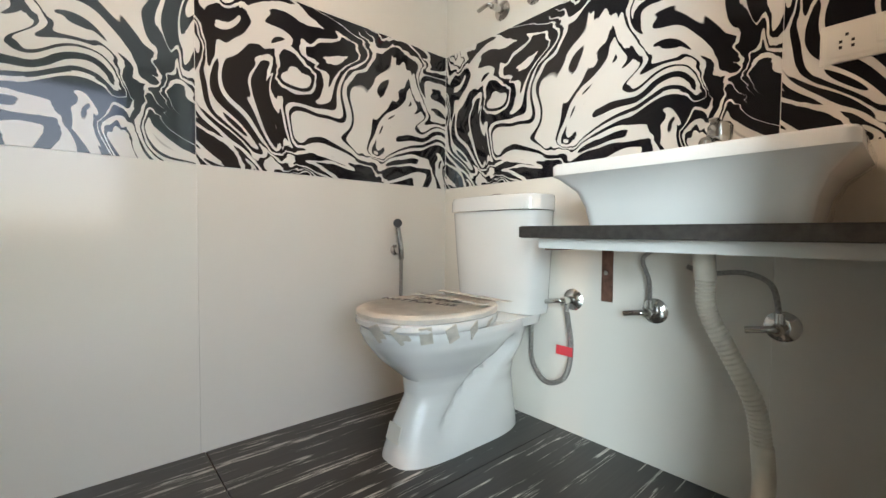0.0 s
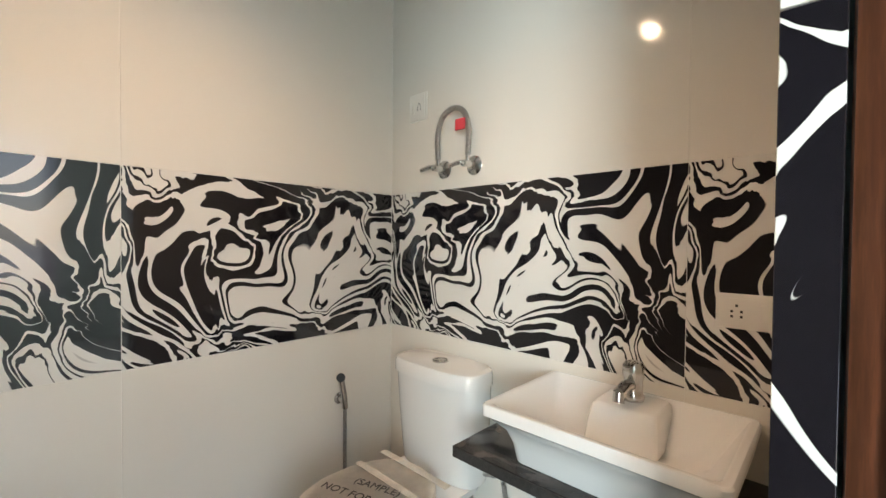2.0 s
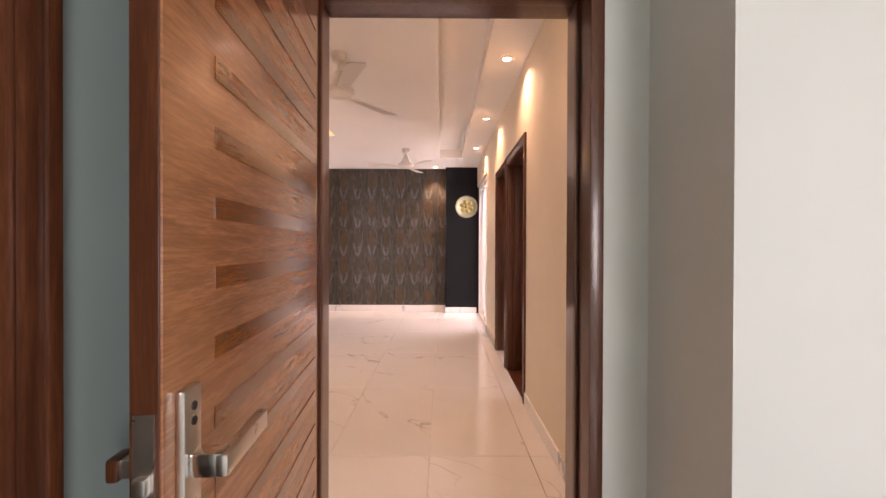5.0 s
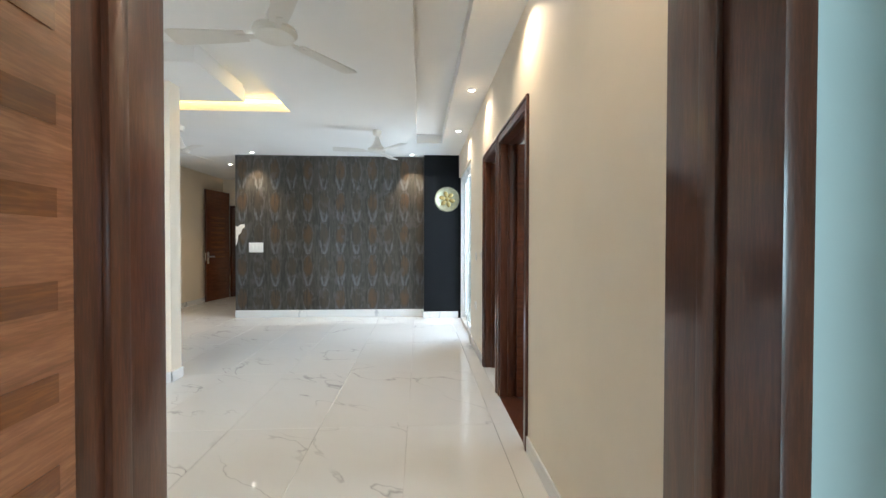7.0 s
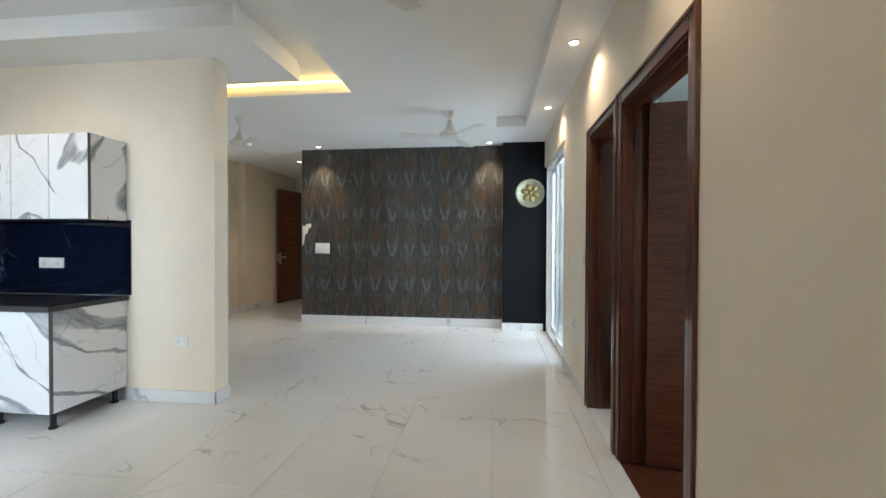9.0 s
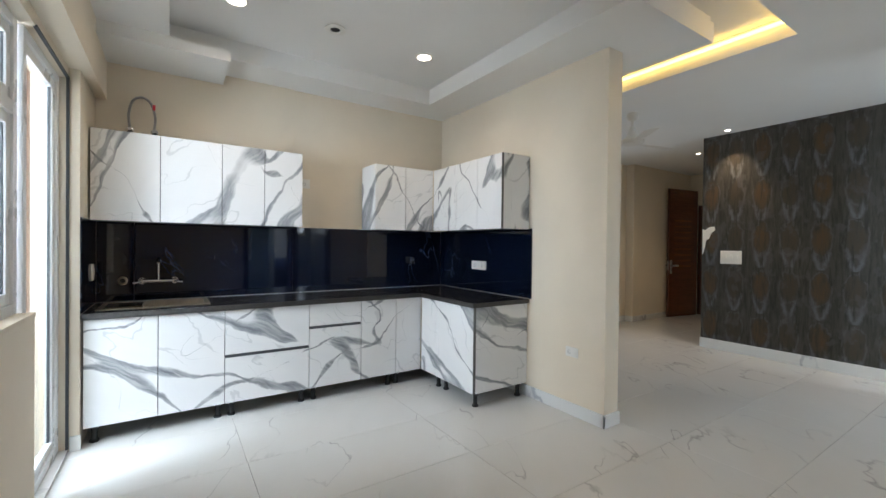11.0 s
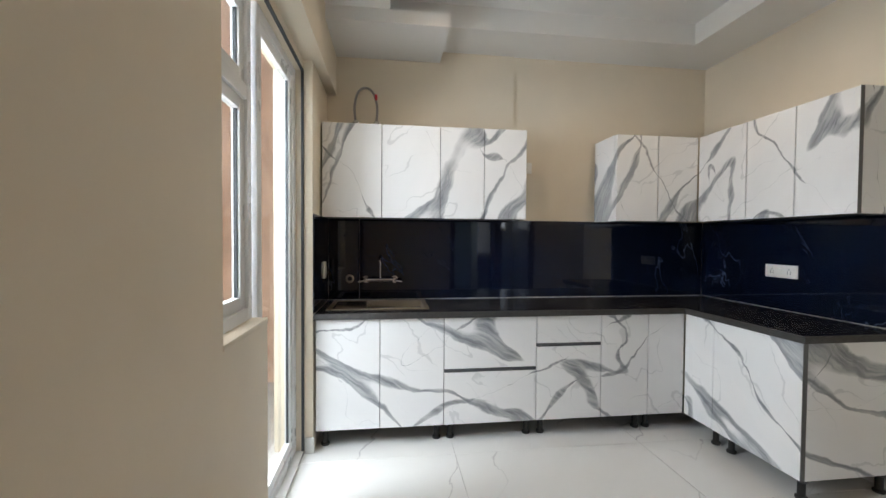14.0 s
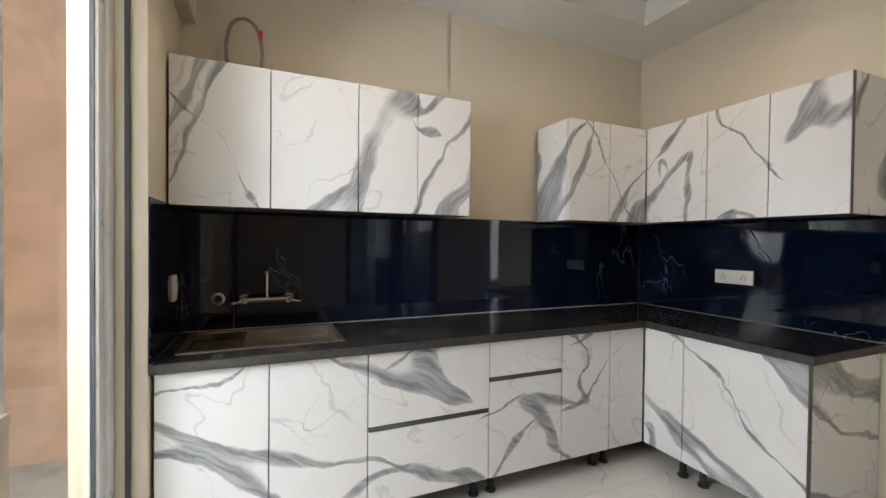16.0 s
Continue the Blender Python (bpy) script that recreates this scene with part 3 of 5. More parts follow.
# rooms behind the corridor doors; their back openings are added for the fill lamps
structure("wall_room", boxes((3.2, 3.5, -3.4, -3.3, 0, TOP), (4.5, 4.95, -3.4, -3.3, 0, TOP), (3.5, 4.5, -3.4, -3.3, 0, 0.85), (3.5, 4.5, -3.4, -3.3, 2.15, TOP), (3.1, 3.2, -3.4, -0.78, 0, TOP), (4.95, 5.0, -3.4, -0.85, 0, TOP)), BEDPAINT, "plain pale room walls")
structure("wall_washroom", boxes((5.0, 5.15, -2.5, -2.4, 0, TOP), (5.65, 5.8, -2.5, -2.4, 0, TOP), (5.15, 5.65, -2.5, -2.4, 0, 1.5), (5.15, 5.65, -2.5, -2.4, 2.1, TOP), (5.80, 5.95, -2.5, -0.78, 0, TOP)), WALLTILE, "glossy pale grey washroom wall")
structure("floor_room", boxes((3.1, 4.98, -3.4, -0.61, -0.1, -0.004)), FRAMEWOOD, "dark reddish wooden floor", "floor")
structure("floor_washroom", boxes((4.98, 5.95, -2.5, -0.61, -0.1, -0.005)), BATHFLOOR, "dark washroom floor", "floor")
structure("ceiling_room", boxes((3.1, 5.95, -3.4, -0.78, 2.75, TOP)), WHITE, "white room ceiling", "ceiling")

# skirting
SK = 0.095
for b in ((2.27, 3.99, -0.61, -0.598, 0, SK), (5.745, 6.8, -0.61, -0.598, 0, SK), (8.638, 8.65, -0.02, 3.15, 0, 0.125), (8.458, 8.47, -0.6, -0.02, 0, 0.11), (8.458, 8.638, -0.02, -0.008, 0, 0.11), (8.638, 8.85, 3.14, 3.152, 0, SK),
          (5.368, 5.38, 2.278, 4.3, 0, SK), (5.368, 5.54, 2.278, 2.29, 0, SK), (5.54, 5.552, 2.278, 5.9, 0, SK), (2.27, 2.282, 0.6, 3.115, 0, SK), (2.279, 2.334, 3.834, 3.846, 0, SK),
          (8.288, 8.30, 4.768, 5.9, 0, SK), (8.30, 9.5, 4.768, 4.78, 0, SK), (9.488, 9.5, 4.628, 4.768, 0, SK), (9.5, 11.44, 4.628, 4.64, 0, SK)):
    structure("baseboard", slab(*b, bevel=0.002, seg=1), SKIRT, "white veined marble skirting tile", "baseboard")

# ---- doors and frames ----


def door_frame(name, wall, a0, a1, b0, b1, ztop, label, width=0.06, proud=0.02, faces=(1, 1)):
    """A moulded timber frame round an opening; wall 'x' or 'y' says the wall's facing, a the span of the opening, b the wall's depth."""
    ob = thing(name, (a0, b0, 0) if wall == "y" else (b0, a0, 0), label, "door frame", kind="structure")

    def put(pname, p0, p1, q0, q1, z0, z1, bev=0.006):
        r = (p0, p1, q0, q1, z0, z1) if wall == "y" else (q0, q1, p0, p1, z0, z1)
        part(pname, slab(*r, bevel=bev), FRAMEWOOD, ob)
    t = 0.045
    put("jamb", a0 - t, a0, b0 + 0.002, b1 - 0.002, 0, ztop + t)
    put("jamb", a1, a1 + t, b0 + 0.002, b1 - 0.002, 0, ztop + t)
    put("head", a0, a1, b0 + 0.002, b1 - 0.002, ztop, ztop + t)
    mid = (b0 + b1) / 2
    put("stop_bead", a0, a0 + 0.012, mid - 0.02, mid + 0.02, 0, ztop, 0.003)
    put("stop_bead", a1 - 0.012, a1, mid - 0.02, mid + 0.02, 0, ztop, 0.003)
    put("stop_bead", a0, a1, mid - 0.02, mid + 0.02, ztop - 0.012, ztop, 0.003)
    for on, q0, q1, s in ((faces[0], b0 - proud, b0 + 0.001, -1), (faces[1], b1 - 0.001, b1 + proud, 1)):
        if on:
            o = 0.008
            put("architrave", a0 - o - width, a0 - o, q0, q1, 0, ztop + o + width)
            put("architrave", a1 + o, a1 + o + width, q0, q1, 0, ztop + o + width)
            put("architrave", a0 - o, a1 + o, q0, q1, ztop + o, ztop + o + width)
            e0, e1 = (q0 - 0.008, q0 + 0.002) if s < 0 else (q1 - 0.002, q1 + 0.008)
            put("moulding", a0 - o - width, a0 - o - width + 0.02, e0, e1, 0, ztop + o + width, 0.004)
            put("moulding", a1 + o + width - 0.02, a1 + o + width, e0, e1, 0, ztop + o + width, 0.004)
            put("moulding", a0 - o - width + 0.02, a1 + o + width - 0.02, e0, e1, ztop + o + width - 0.02, ztop + o + width, 0.004)
    return ob


door_frame("door_frame_1", "x", -0.41, 0.485, 2.03, 2.285, 2.11, "dark teak moulded frame of the entrance doorway", faces=(0, 0), width=0.05)
door_frame("door_frame_2", "y", 0.30, 1.198, 0.558, 0.654, 2.07, "dark teak moulded frame of the bathroom doorway", width=0.042, proud=0.012, faces=(1, 0))
door_frame("door_frame_3", "y", 4.075, 4.885, -0.78, -0.61, 2.075, "dark teak moulded frame of a bedroom doorway", width=0.08, proud=0.01, faces=(0, 1))
door_frame("door_frame_4", "y", 5.05, 5.66, -0.78, -0.61, 2.075, "dark teak moulded frame of a washroom doorway", width=0.065, proud=0.01, faces=(0, 1))
door_frame("door_frame_5", "x", 3.62, 4.42, 11.45, 11.60, 2.07, "dark teak frame at the passage end", width=0.05, faces=(1, 0))


def lever_handle(door, x, y, z, side, toward):
    """Back plate, lever and keyhole on a leaf whose face looks along y by side."""
    plate = part("handle_plate", slab(x - 0.022, x + 0.022, y, y + side * 0.012, z - 0.15, z + 0.10, bevel=0.004), BRUSHED, door, "satin steel back plate")
    part("screw", rod((x, y + side * 0.010, z + 0.075), (x, y + side * 0.014, z + 0.075), 0.006), DARK, plate)
    part("screw", rod((x, y + side * 0.010, z + 0.055), (x, y + side * 0.014, z + 0.055), 0.006), DARK, plate)
    part("keyhole", rod((x, y + side * 0.010, z - 0.085), (x, y + side * 0.015, z - 0.085), 0.011), DARK, plate)
    part("lever_neck", slab(x - 0.014, x + 0.014, y + side * 0.012, y + side * 0.055, z - 0.016, z + 0.016, bevel=0.004), CHROME, door)
    part("lever", slab(x - 0.016, x + 0.14, y + side * 0.045, y + side * 0.062, z - 0.015, z + 0.015, bevel=0.005), BRUSHED, door, "flat satin steel lever") if toward > 0 else part("lever", slab(x - 0.14, x + 0.016, y + side * 0.045, y + side * 0.062, z - 0.015, z + 0.015, bevel=0.005), BRUSHED, door)


def leaf(name, length, height, mat, strips, label, strip_z, thick=0.036, side=-1, handle=True):
    """A door leaf along +x from its free edge at the origin; its visible face looks along y by side."""
    d = thing(name, (0, 0, 0), label, "door")
    y0, y1 = 0, -side * thick
    part("panel", slab(0, length, min(y0, y1), max(y0, y1), 0.008, height, bevel=0.003, seg=1), mat, d)
    part("edge_lipping", slab(-0.004, 0.0, min(y0, y1) + 0.001, max(y0, y1) - 0.001, 0.008, height, bevel=0.001, seg=1), FRAMEWOOD, d)
    for z in strip_z:
        part("inlay_strip", slab(strips[0], strips[1], side * 0.0005, side * 0.002, z - 0.017, z + 0.017), STRIP, d, "dark glossy inlay strip")
    if handle:
        lever_handle(d, 0.05, 0, 0.965, side, 1)
        part("latch_plate", slab(-0.006, -0.003, thick / 2 - 0.012, thick / 2 + 0.012, 0.88, 1.05), BRUSHED, d)
        part("latch_bolt", slab(-0.016, -0.004, thick / 2 - 0.008, thick / 2 + 0.008, 0.955, 0.978, bevel=0.003), BRUSHED, d)
        part("rear_lever", slab(0.03, 0.065, thick + 0.035, thick + 0.05, 0.95, 0.98, bevel=0.004), FRAMEWOOD, d)
        part("rear_neck", slab(0.035, 0.06, thick, thick + 0.04, 0.953, 0.977, bevel=0.003), BRUSHED, d)
    return d


main = leaf("door_leaf", 0.85, 2.10, DOORWOOD, (0.135, 0.82), "open teak veneer entrance door with glossy inlay strips", [0.24 + 0.107 * i for i in range(17)])
main.matrix_world = pose(1.222, 0.398, 0, 0, 0, 4.6)
for z in (0.3, 1.05, 1.8):
    part("hinge", rod((0.849, 0.03, z - 0.05), (0.849, 0.03, z + 0.05), 0.008), BRUSHED, main)
bed = leaf("door_leaf", 0.80, 2.065, DARKDOOR, (0.14, 0.66), "open dark veneer bedroom door with inlay strips", [0.95 + 0.107 * i for i in range(9)], handle=False)
bed.matrix_world = pose(4.78, -1.54, 0, 0, 0, 83)
far = leaf("door_leaf", 0.80, 2.40, DARKDOOR, (0.14, 0.62), "open dark brown door at the passage end", [0.95 + 0.107 * i for i in range(9)])
far.matrix_world = pose(10.52, 4.56, 0, 0, 0, -9)

# threshold and door dressing
structure("threshold", slab(5.05, 5.66, -0.78, -0.60, -0.004, 0.006, bevel=0.002), SKIRT, "white stone threshold of the washroom door", "threshold")
structure("threshold", slab(2.03, 2.285, -0.41, 0.485, -0.02, 0.0015), SKIRT, "white stone threshold of the entrance", "threshold")

# ---- windows ----


def upvc_window(name, y0, y1, z0, z1, transom, label, x=2.185, sw=0.05):
    w = thing(name, (x, y0, z0), label, "window", kind="structure")
    f = 0.05
    for n, b in (("frame_side", (x - 0.03, x + 0.03, y0, y0 + f, z0, z1)), ("frame_side", (x - 0.03, x + 0.03, y1 - f, y1, z0, z1)),
                 ("frame_bottom", (x - 0.03, x + 0.03, y0 + f, y1 - f, z0, z0 + f)), ("frame_top", (x - 0.03, x + 0.03, y0 + f, y1 - f, z1 - f, z1))):
        part(n, slab(*b, bevel=0.006), UPVC, w)
    spans = [(z0 + f, z1 - f)]
    if transom:
        part("transom", slab(x - 0.03, x + 0.03, y0 + f, y1 - f, transom - 0.03, transom + 0.03, bevel=0.006), UPVC, w)
        spans = [(z0 + f, transom - 0.03), (transom + 0.03, z1 - f)]
    for a, b in spans:
        for n, r in (("sash_side", (y0 + f, y0 + f + sw, a, b)), ("sash_side", (y1 - f - sw, y1 - f, a, b)), ("sash_rail", (y0 + f + sw, y1 - f - sw, a, a + sw)), ("sash_rail", (y0 + f + sw, y1 - f - sw, b - sw, b))):
            part(n, slab(x - 0.018, x + 0.018, *r, bevel=0.005), UPVC, w)
        part("gasket", boxes((x - 0.008, x + 0.008, y0 + f + sw - 0.001, y0 + f + sw + 0.006, a + sw - 0.004, b - sw + 0.004), (x - 0.008, x + 0.008, y1 - f - sw - 0.006, y1 - f - sw + 0.001, a + sw - 0.004, b - sw + 0.004)), GASKET, w)
        g = part("pane", slab(x - 0.003, x + 0.003, y0 + f + sw + 0.001, y1 - f - sw - 0.001, a + sw - 0.001, b - sw + 0.001), GLASS, w)
        g.visible_shadow = False
    return w


upvc_window("window_1", 2.65, 3.10, 0.965, 2.285, 1.88, "white upvc kitchen window with a top light")
upvc_window("door_1", 3.125, 3.84, 0.02, 2.285, None, "white upvc glazed balcony door", 2.20)
structure("window_sill", slab(2.10, 2.275, 2.645, 3.113, 0.945, 0.965, bevel=0.004), PAINT, "cream plastered window sill", "sill")
structure("door_sill", slab(2.10, 2.275, 3.12, 3.84, 0, 0.02, bevel=0.004), SKIRT, "white stone door sill", "sill")
structure("door_track", boxes((2.262, 2.276, 3.828, 3.842, 0.02, 2.285), (2.262, 2.276, 3.115, 3.84, 2.28, 2.292)), GASKET, "dark strip beside the balcony door", "trim")

# sliding door at the far end
sd = thing("door_2", (7.6, -0.7, 0), "white sliding glass door to a balcony", "sliding door", kind="structure")
for n, b in (("frame_side", (6.83, 6.89, -0.76, -0.64, 0, 2.36)), ("frame_side", (8.39, 8.45, -0.76, -0.64, 0, 2.36)), ("frame_top", (6.89, 8.39, -0.76, -0.64, 2.30, 2.36)), ("track", (6.89, 8.39, -0.76, -0.64, 0, 0.03))):
    part(n, slab(*b, bevel=0.006), UPVC, sd)
for x0, x1, y in ((6.89, 7.68, -0.675), (7.60, 8.39, -0.725)):
    s = part("sash", boxes((x0, x0 + 0.06, y - 0.018, y + 0.018, 0.03, 2.30), (x1 - 0.06, x1, y - 0.018, y + 0.018, 0.03, 2.30), (x0 + 0.06, x1 - 0.06, y - 0.018, y + 0.018, 0.03, 0.10), (x0 + 0.06, x1 - 0.06, y - 0.018, y + 0.018, 2.24, 2.30)), UPVC, sd)
    part("pane", slab(x0 + 0.058, x1 - 0.058, y - 0.003, y + 0.003, 0.098, 2.242), GLASS, s).visible_shadow = False
part("handle", slab(7.64, 7.66, -0.657, -0.635, 0.98, 1.14, bevel=0.004), UPVC, sd)

# ---- kitchen ----


def leg(cab, x, y):
    part("leg", lathe([(0.026, 0), (0.028, 0.012), (0.018, 0.02), (0.018, 0.085), (0.03, 0.095), (0.03, 0.115)], (x, y, 0), seg=16), DARK, cab)


def cabinet_back(x0, x1, fronts, legs, label, end=None):
    """Base unit along the back wall; fronts are (x0, x1, z0, z1)."""
    c = thing("base_cabinet", ((x0 + x1) / 2, 4.15, 0), label, "cabinet", "kitchen base cabinets")
    part("carcass", slab(x0 + 0.001, x1 - 0.001, 3.895, 4.43, 0.115, 0.797), EDGE, c)
    for a, b, z0, z1 in fronts:
        part("drawer_front" if b - a > z1 - z0 else "door", slab(a + 0.0024, b - 0.0024, 3.872, 3.892, z0, z1, bevel=0.0015, seg=1), LAMINATE, c)
    if len(fronts) > 1 and fronts[0][0] == fronts[1][0]:
        z = fronts[0][2]
        part("grip_profile", slab(x0 + 0.004, x1 - 0.004, 3.870, 3.898, z - 0.022, z - 0.001, bevel=0.002), GASKET, c, "dark grey metal grip profile")
    for x, y in legs:
        leg(c, x, y)
    return c


zb, zt = 0.115, 0.80
cabinet_back(2.335, 2.725, [(2.335, 2.725, zb, zt)], [(2.385, 3.94)], "white marble laminate sink cabinet door unit")
cabinet_back(2.725, 3.127, [(2.725, 3.127, zb, zt)], [(3.09, 3.95)], "white marble laminate base cabinet with one door")
cabinet_back(3.127, 3.737, [(3.127, 3.737, 0.472, zt), (3.127, 3.737, zb, 0.450)], [(3.18, 3.95), (3.695, 3.95)], "white marble laminate cabinet with two wide drawers")
cabinet_back(3.737, 4.185, [(3.737, 4.185, 0.622, zt), (3.737, 4.185, zb, 0.600)], [(3.795, 3.95)], "white marble laminate cabinet with a top drawer")
cabinet_back(4.185, 4.523, [(4.185, 4.523, zb, zt)], [(4.48, 3.95)], "white marble laminate base cabinet with narrow door")
cabinet_back(4.523, 4.79, [(4.523, 4.788, zb, zt)], [(4.56, 3.95)], "white marble laminate corner base cabinet")


def cabinet_side(y0, y1, legs, label, end=False):
    c = thing("base_cabinet", (5.1, (y0 + y1) / 2, 0), label, "cabinet", "kitchen base cabinets")
    part("carcass", slab(4.816, 5.375, y0 + (0.022 if end else 0.001), y1 - 0.001, 0.115, 0.797), EDGE, c)
    part("door", slab(4.792, 4.812, y0 + (0.004 if end else 0.0015), y1 - 0.0015, zb, zt, bevel=0.0015, seg=1), LAMINATE, c)
    if end:
        part("edge_band", slab(4.790, 4.814, y0 - 0.001, y0 + 0.003, zb, zt), EDGE, c, "dark grey edge band")
        part("end_panel", slab(4.815, 5.375, y0 - 0.001, y0 + 0.019, zb, zt + 0.002, bevel=0.001, seg=1), LAMINATE, c)
    for x, y in legs:
        leg(c, x, y)
    return c


cabinet_side(3.62, 3.868, [(4.86, 3.66)], "white marble laminate corner return cabinet")
cabinet_side(3.055, 3.62, [(4.87, 3.55), (4.85, 3.10), (5.31, 3.10)], "white marble laminate end cabinet with side panel", True)

# worktop in one L with a cut-out for the sink
wt = thing("worktop", (3.6, 4.1, 0.805), "black granite L-shaped kitchen worktop with rough edge", "worktop")
SX0, SX1, SY0, SY1 = 2.395, 3.03, 3.99, 4.36


def worktop_slab():
    """One L-shaped plate with the sink's cut-out."""
    bm = bmesh.new()
    xs, ys = (2.335, SX0, SX1, 4.775, 5.375), (3.04, 3.855, SY0, SY1, 4.43)
    vs = [[bm.verts.new((x, y, 0.81)) for y in ys] for x in xs]
    fs = [bm.faces.new((vs[a][b], vs[a + 1][b], vs[a + 1][b + 1], vs[a][b + 1])) for a in range(4) for b in range(4) if (b or a == 3) and (a, b) != (1, 2)]
    up = bmesh.ops.extrude_face_region(bm, geom=fs)["geom"]
    bmesh.ops.translate(bm, verts=[g for g in up if isinstance(g, bmesh.types.BMVert)], vec=(0, 0, 0.032))
    bmesh.ops.delete(bm, geom=[v for v in bm.verts if not v.link_faces], context="VERTS")
    bm.faces.ensure_lookup_table()
    bmesh.ops.recalc_face_normals(bm, faces=bm.faces[:])
    return bm


part("slab", worktop_slab(), GRANITE, wt)
part("nosing", boxes((2.328, 4.775, 3.845, 3.854, 0.806, 0.840), (4.766, 4.774, 3.03, 3.845, 0.806, 0.840), (4.774, 5.375, 3.03, 3.039, 0.806, 0.840)), GRANITE_EDGE, wt, "rough unpolished granite edge")
part("underside_strip", boxes((2.335, 4.79, 3.862, 3.885, 0.800, 0.8095), (4.782, 4.808, 3.05, 3.86, 0.800, 0.8095)), EDGE, wt)

sink = thing("sink", (2.71, 4.17, 0.65), "stainless steel inset kitchen sink with drainer", "sink")
part("rim", boxes((SX0 - 0.012, SX1 + 0.012, SY0 - 0.012, SY0 + 0.018, 0.842, 0.846), (SX0 - 0.012, SX1 + 0.012, SY1 - 0.018, SY1 + 0.012, 0.842, 0.846), (SX0 - 0.012, SX0 + 0.018, SY0 + 0.018, SY1 - 0.018, 0.842, 0.846), (SX1 - 0.018, SX1 + 0.012, SY0 + 0.018, SY1 - 0.018, 0.842, 0.846)), SINKSTEEL, sink)
part("bowl", boxes((2.62, SX1 - 0.01, SY0 + 0.01, SY1 - 0.01, 0.64, 0.645), (2.62, 2.625, SY0 + 0.01, SY1 - 0.01, 0.645, 0.835), (SX1 - 0.014, SX1 - 0.009, SY0 + 0.01, SY1 - 0.01, 0.645, 0.842), (2.625, SX1 - 0.014, SY0 + 0.008, SY0 + 0.013, 0.645, 0.842), (2.625, SX1 - 0.014, SY1 - 0.013, SY1 - 0.008, 0.645, 0.842)), SINKSTEEL, sink)
part("drainer", slab(SX0 + 0.008, 2.618, SY0 + 0.010, SY1 - 0.010, 0.800, 0.806), SINKSTEEL, sink)
for i in range(9):
    part("drainer_rib", slab(2.445 + i * 0.018, 2.453 + i * 0.018, 4.05, 4.31, 0.806, 0.812, bevel=0.002, seg=1), SINKSTEEL, sink)

# backsplash of large dark blue tiles
bs = thing("backsplash", (3.8, 4.43, 0.843), "glossy midnight blue marble wall tiles", "backsplash", kind="structure")
for a, b in ((2.335, 2.56), (2.5605, 3.734)):
    part("tile", slab(a, b - 0.0015, 4.421, 4.4335, 0.846, 1.445), SPLASH, bs)
for a, b in ((3.7355, 4.93), (4.9315, 5.366)):
    part("tile", slab(a, b - 0.0015, 4.430, 4.4485, 0.846, 1.445), SPLASH, bs)
for a, b in ((3.01, 3.49), (3.4915, 4.428)):
    part("tile", slab(5.367, 5.379, a, b, 0.846, 1.448), SPLASH, bs)
part("tile", slab(2.3262, 2.334, 3.848, 4.42, 0.846, 1.445), SPLASH, bs)
part("grout_line", boxes((2.336, 3.73, 4.418, 4.421, 0.8425, 0.8445), (3.74, 5.36, 4.427, 4.430, 0.8425, 0.8445)), SKIRT, bs)


def wall_cabinet_back(x0, x1, label, end=0):
    c = thing("wall_cabinet", ((x0 + x1) / 2, 4.28, 1.44), label, "cabinet", "kitchen wall cabinets")
    part("carcass", slab(x0 + (0.02 if end < 0 else 0.001), x1 - (0.02 if end > 0 else 0.001), 4.134, 4.43, 1.442, 2.064), EDGE, c)
    part("door", slab(x0 + 0.0024, x1 - 0.0024, 4.112, 4.131, 1.440, 2.066, bevel=0.0015, seg=1), LAMINATE_UPPER, c)
    if end < 0:
        part("end_panel", slab(x0 - 0.001, x0 + 0.018, 4.1325, 4.43, 1.440, 2.066), LAMINATE_UPPER, c)
    if end > 0:
        part("end_panel", slab(x1 - 0.018, x1 + 0.001, 4.1325, 4.43, 1.440, 2.066), LAMINATE_UPPER, c)
    return c


for a, b, e in ((2.335, 2.728, 0), (2.728, 3.125, 0), (3.125, 3.433, 0), (3.433, 3.738, 1), (4.41, 4.738, -1), (4.738, 5.058, 0)):
    wall_cabinet_back(a, b, "white marble laminate wall cabinet with one door", e)
for a, b, e in ((3.697, 4.11, 0), (3.375, 3.697, 0), (3.05, 3.375, 1)):
    c = thing("wall_cabinet", (5.22, (a + b) / 2, 1.44), "white marble laminate wall cabinet on the side wall", "cabinet", "kitchen wall cabinets")
    part("carcass", slab(5.084, 5.375, a + (0.02 if e else 0.001), b - 0.001, 1.442, 2.064), EDGE, c)
    part("door", slab(5.062, 5.081, a + 0.0024, b - 0.0024, 1.440, 2.066, bevel=0.0015, seg=1), LAMINATE_UPPER, c)
    if e:
        part("edge_band", slab(5.0605, 5.082, a - 0.001, a + 0.001, 1.440, 2.066), EDGE, c)
        part("end_panel", slab(5.083, 5.375, a - 0.001, a + 0.018, 1.440, 2.068), LAMINATE_UPPER, c)

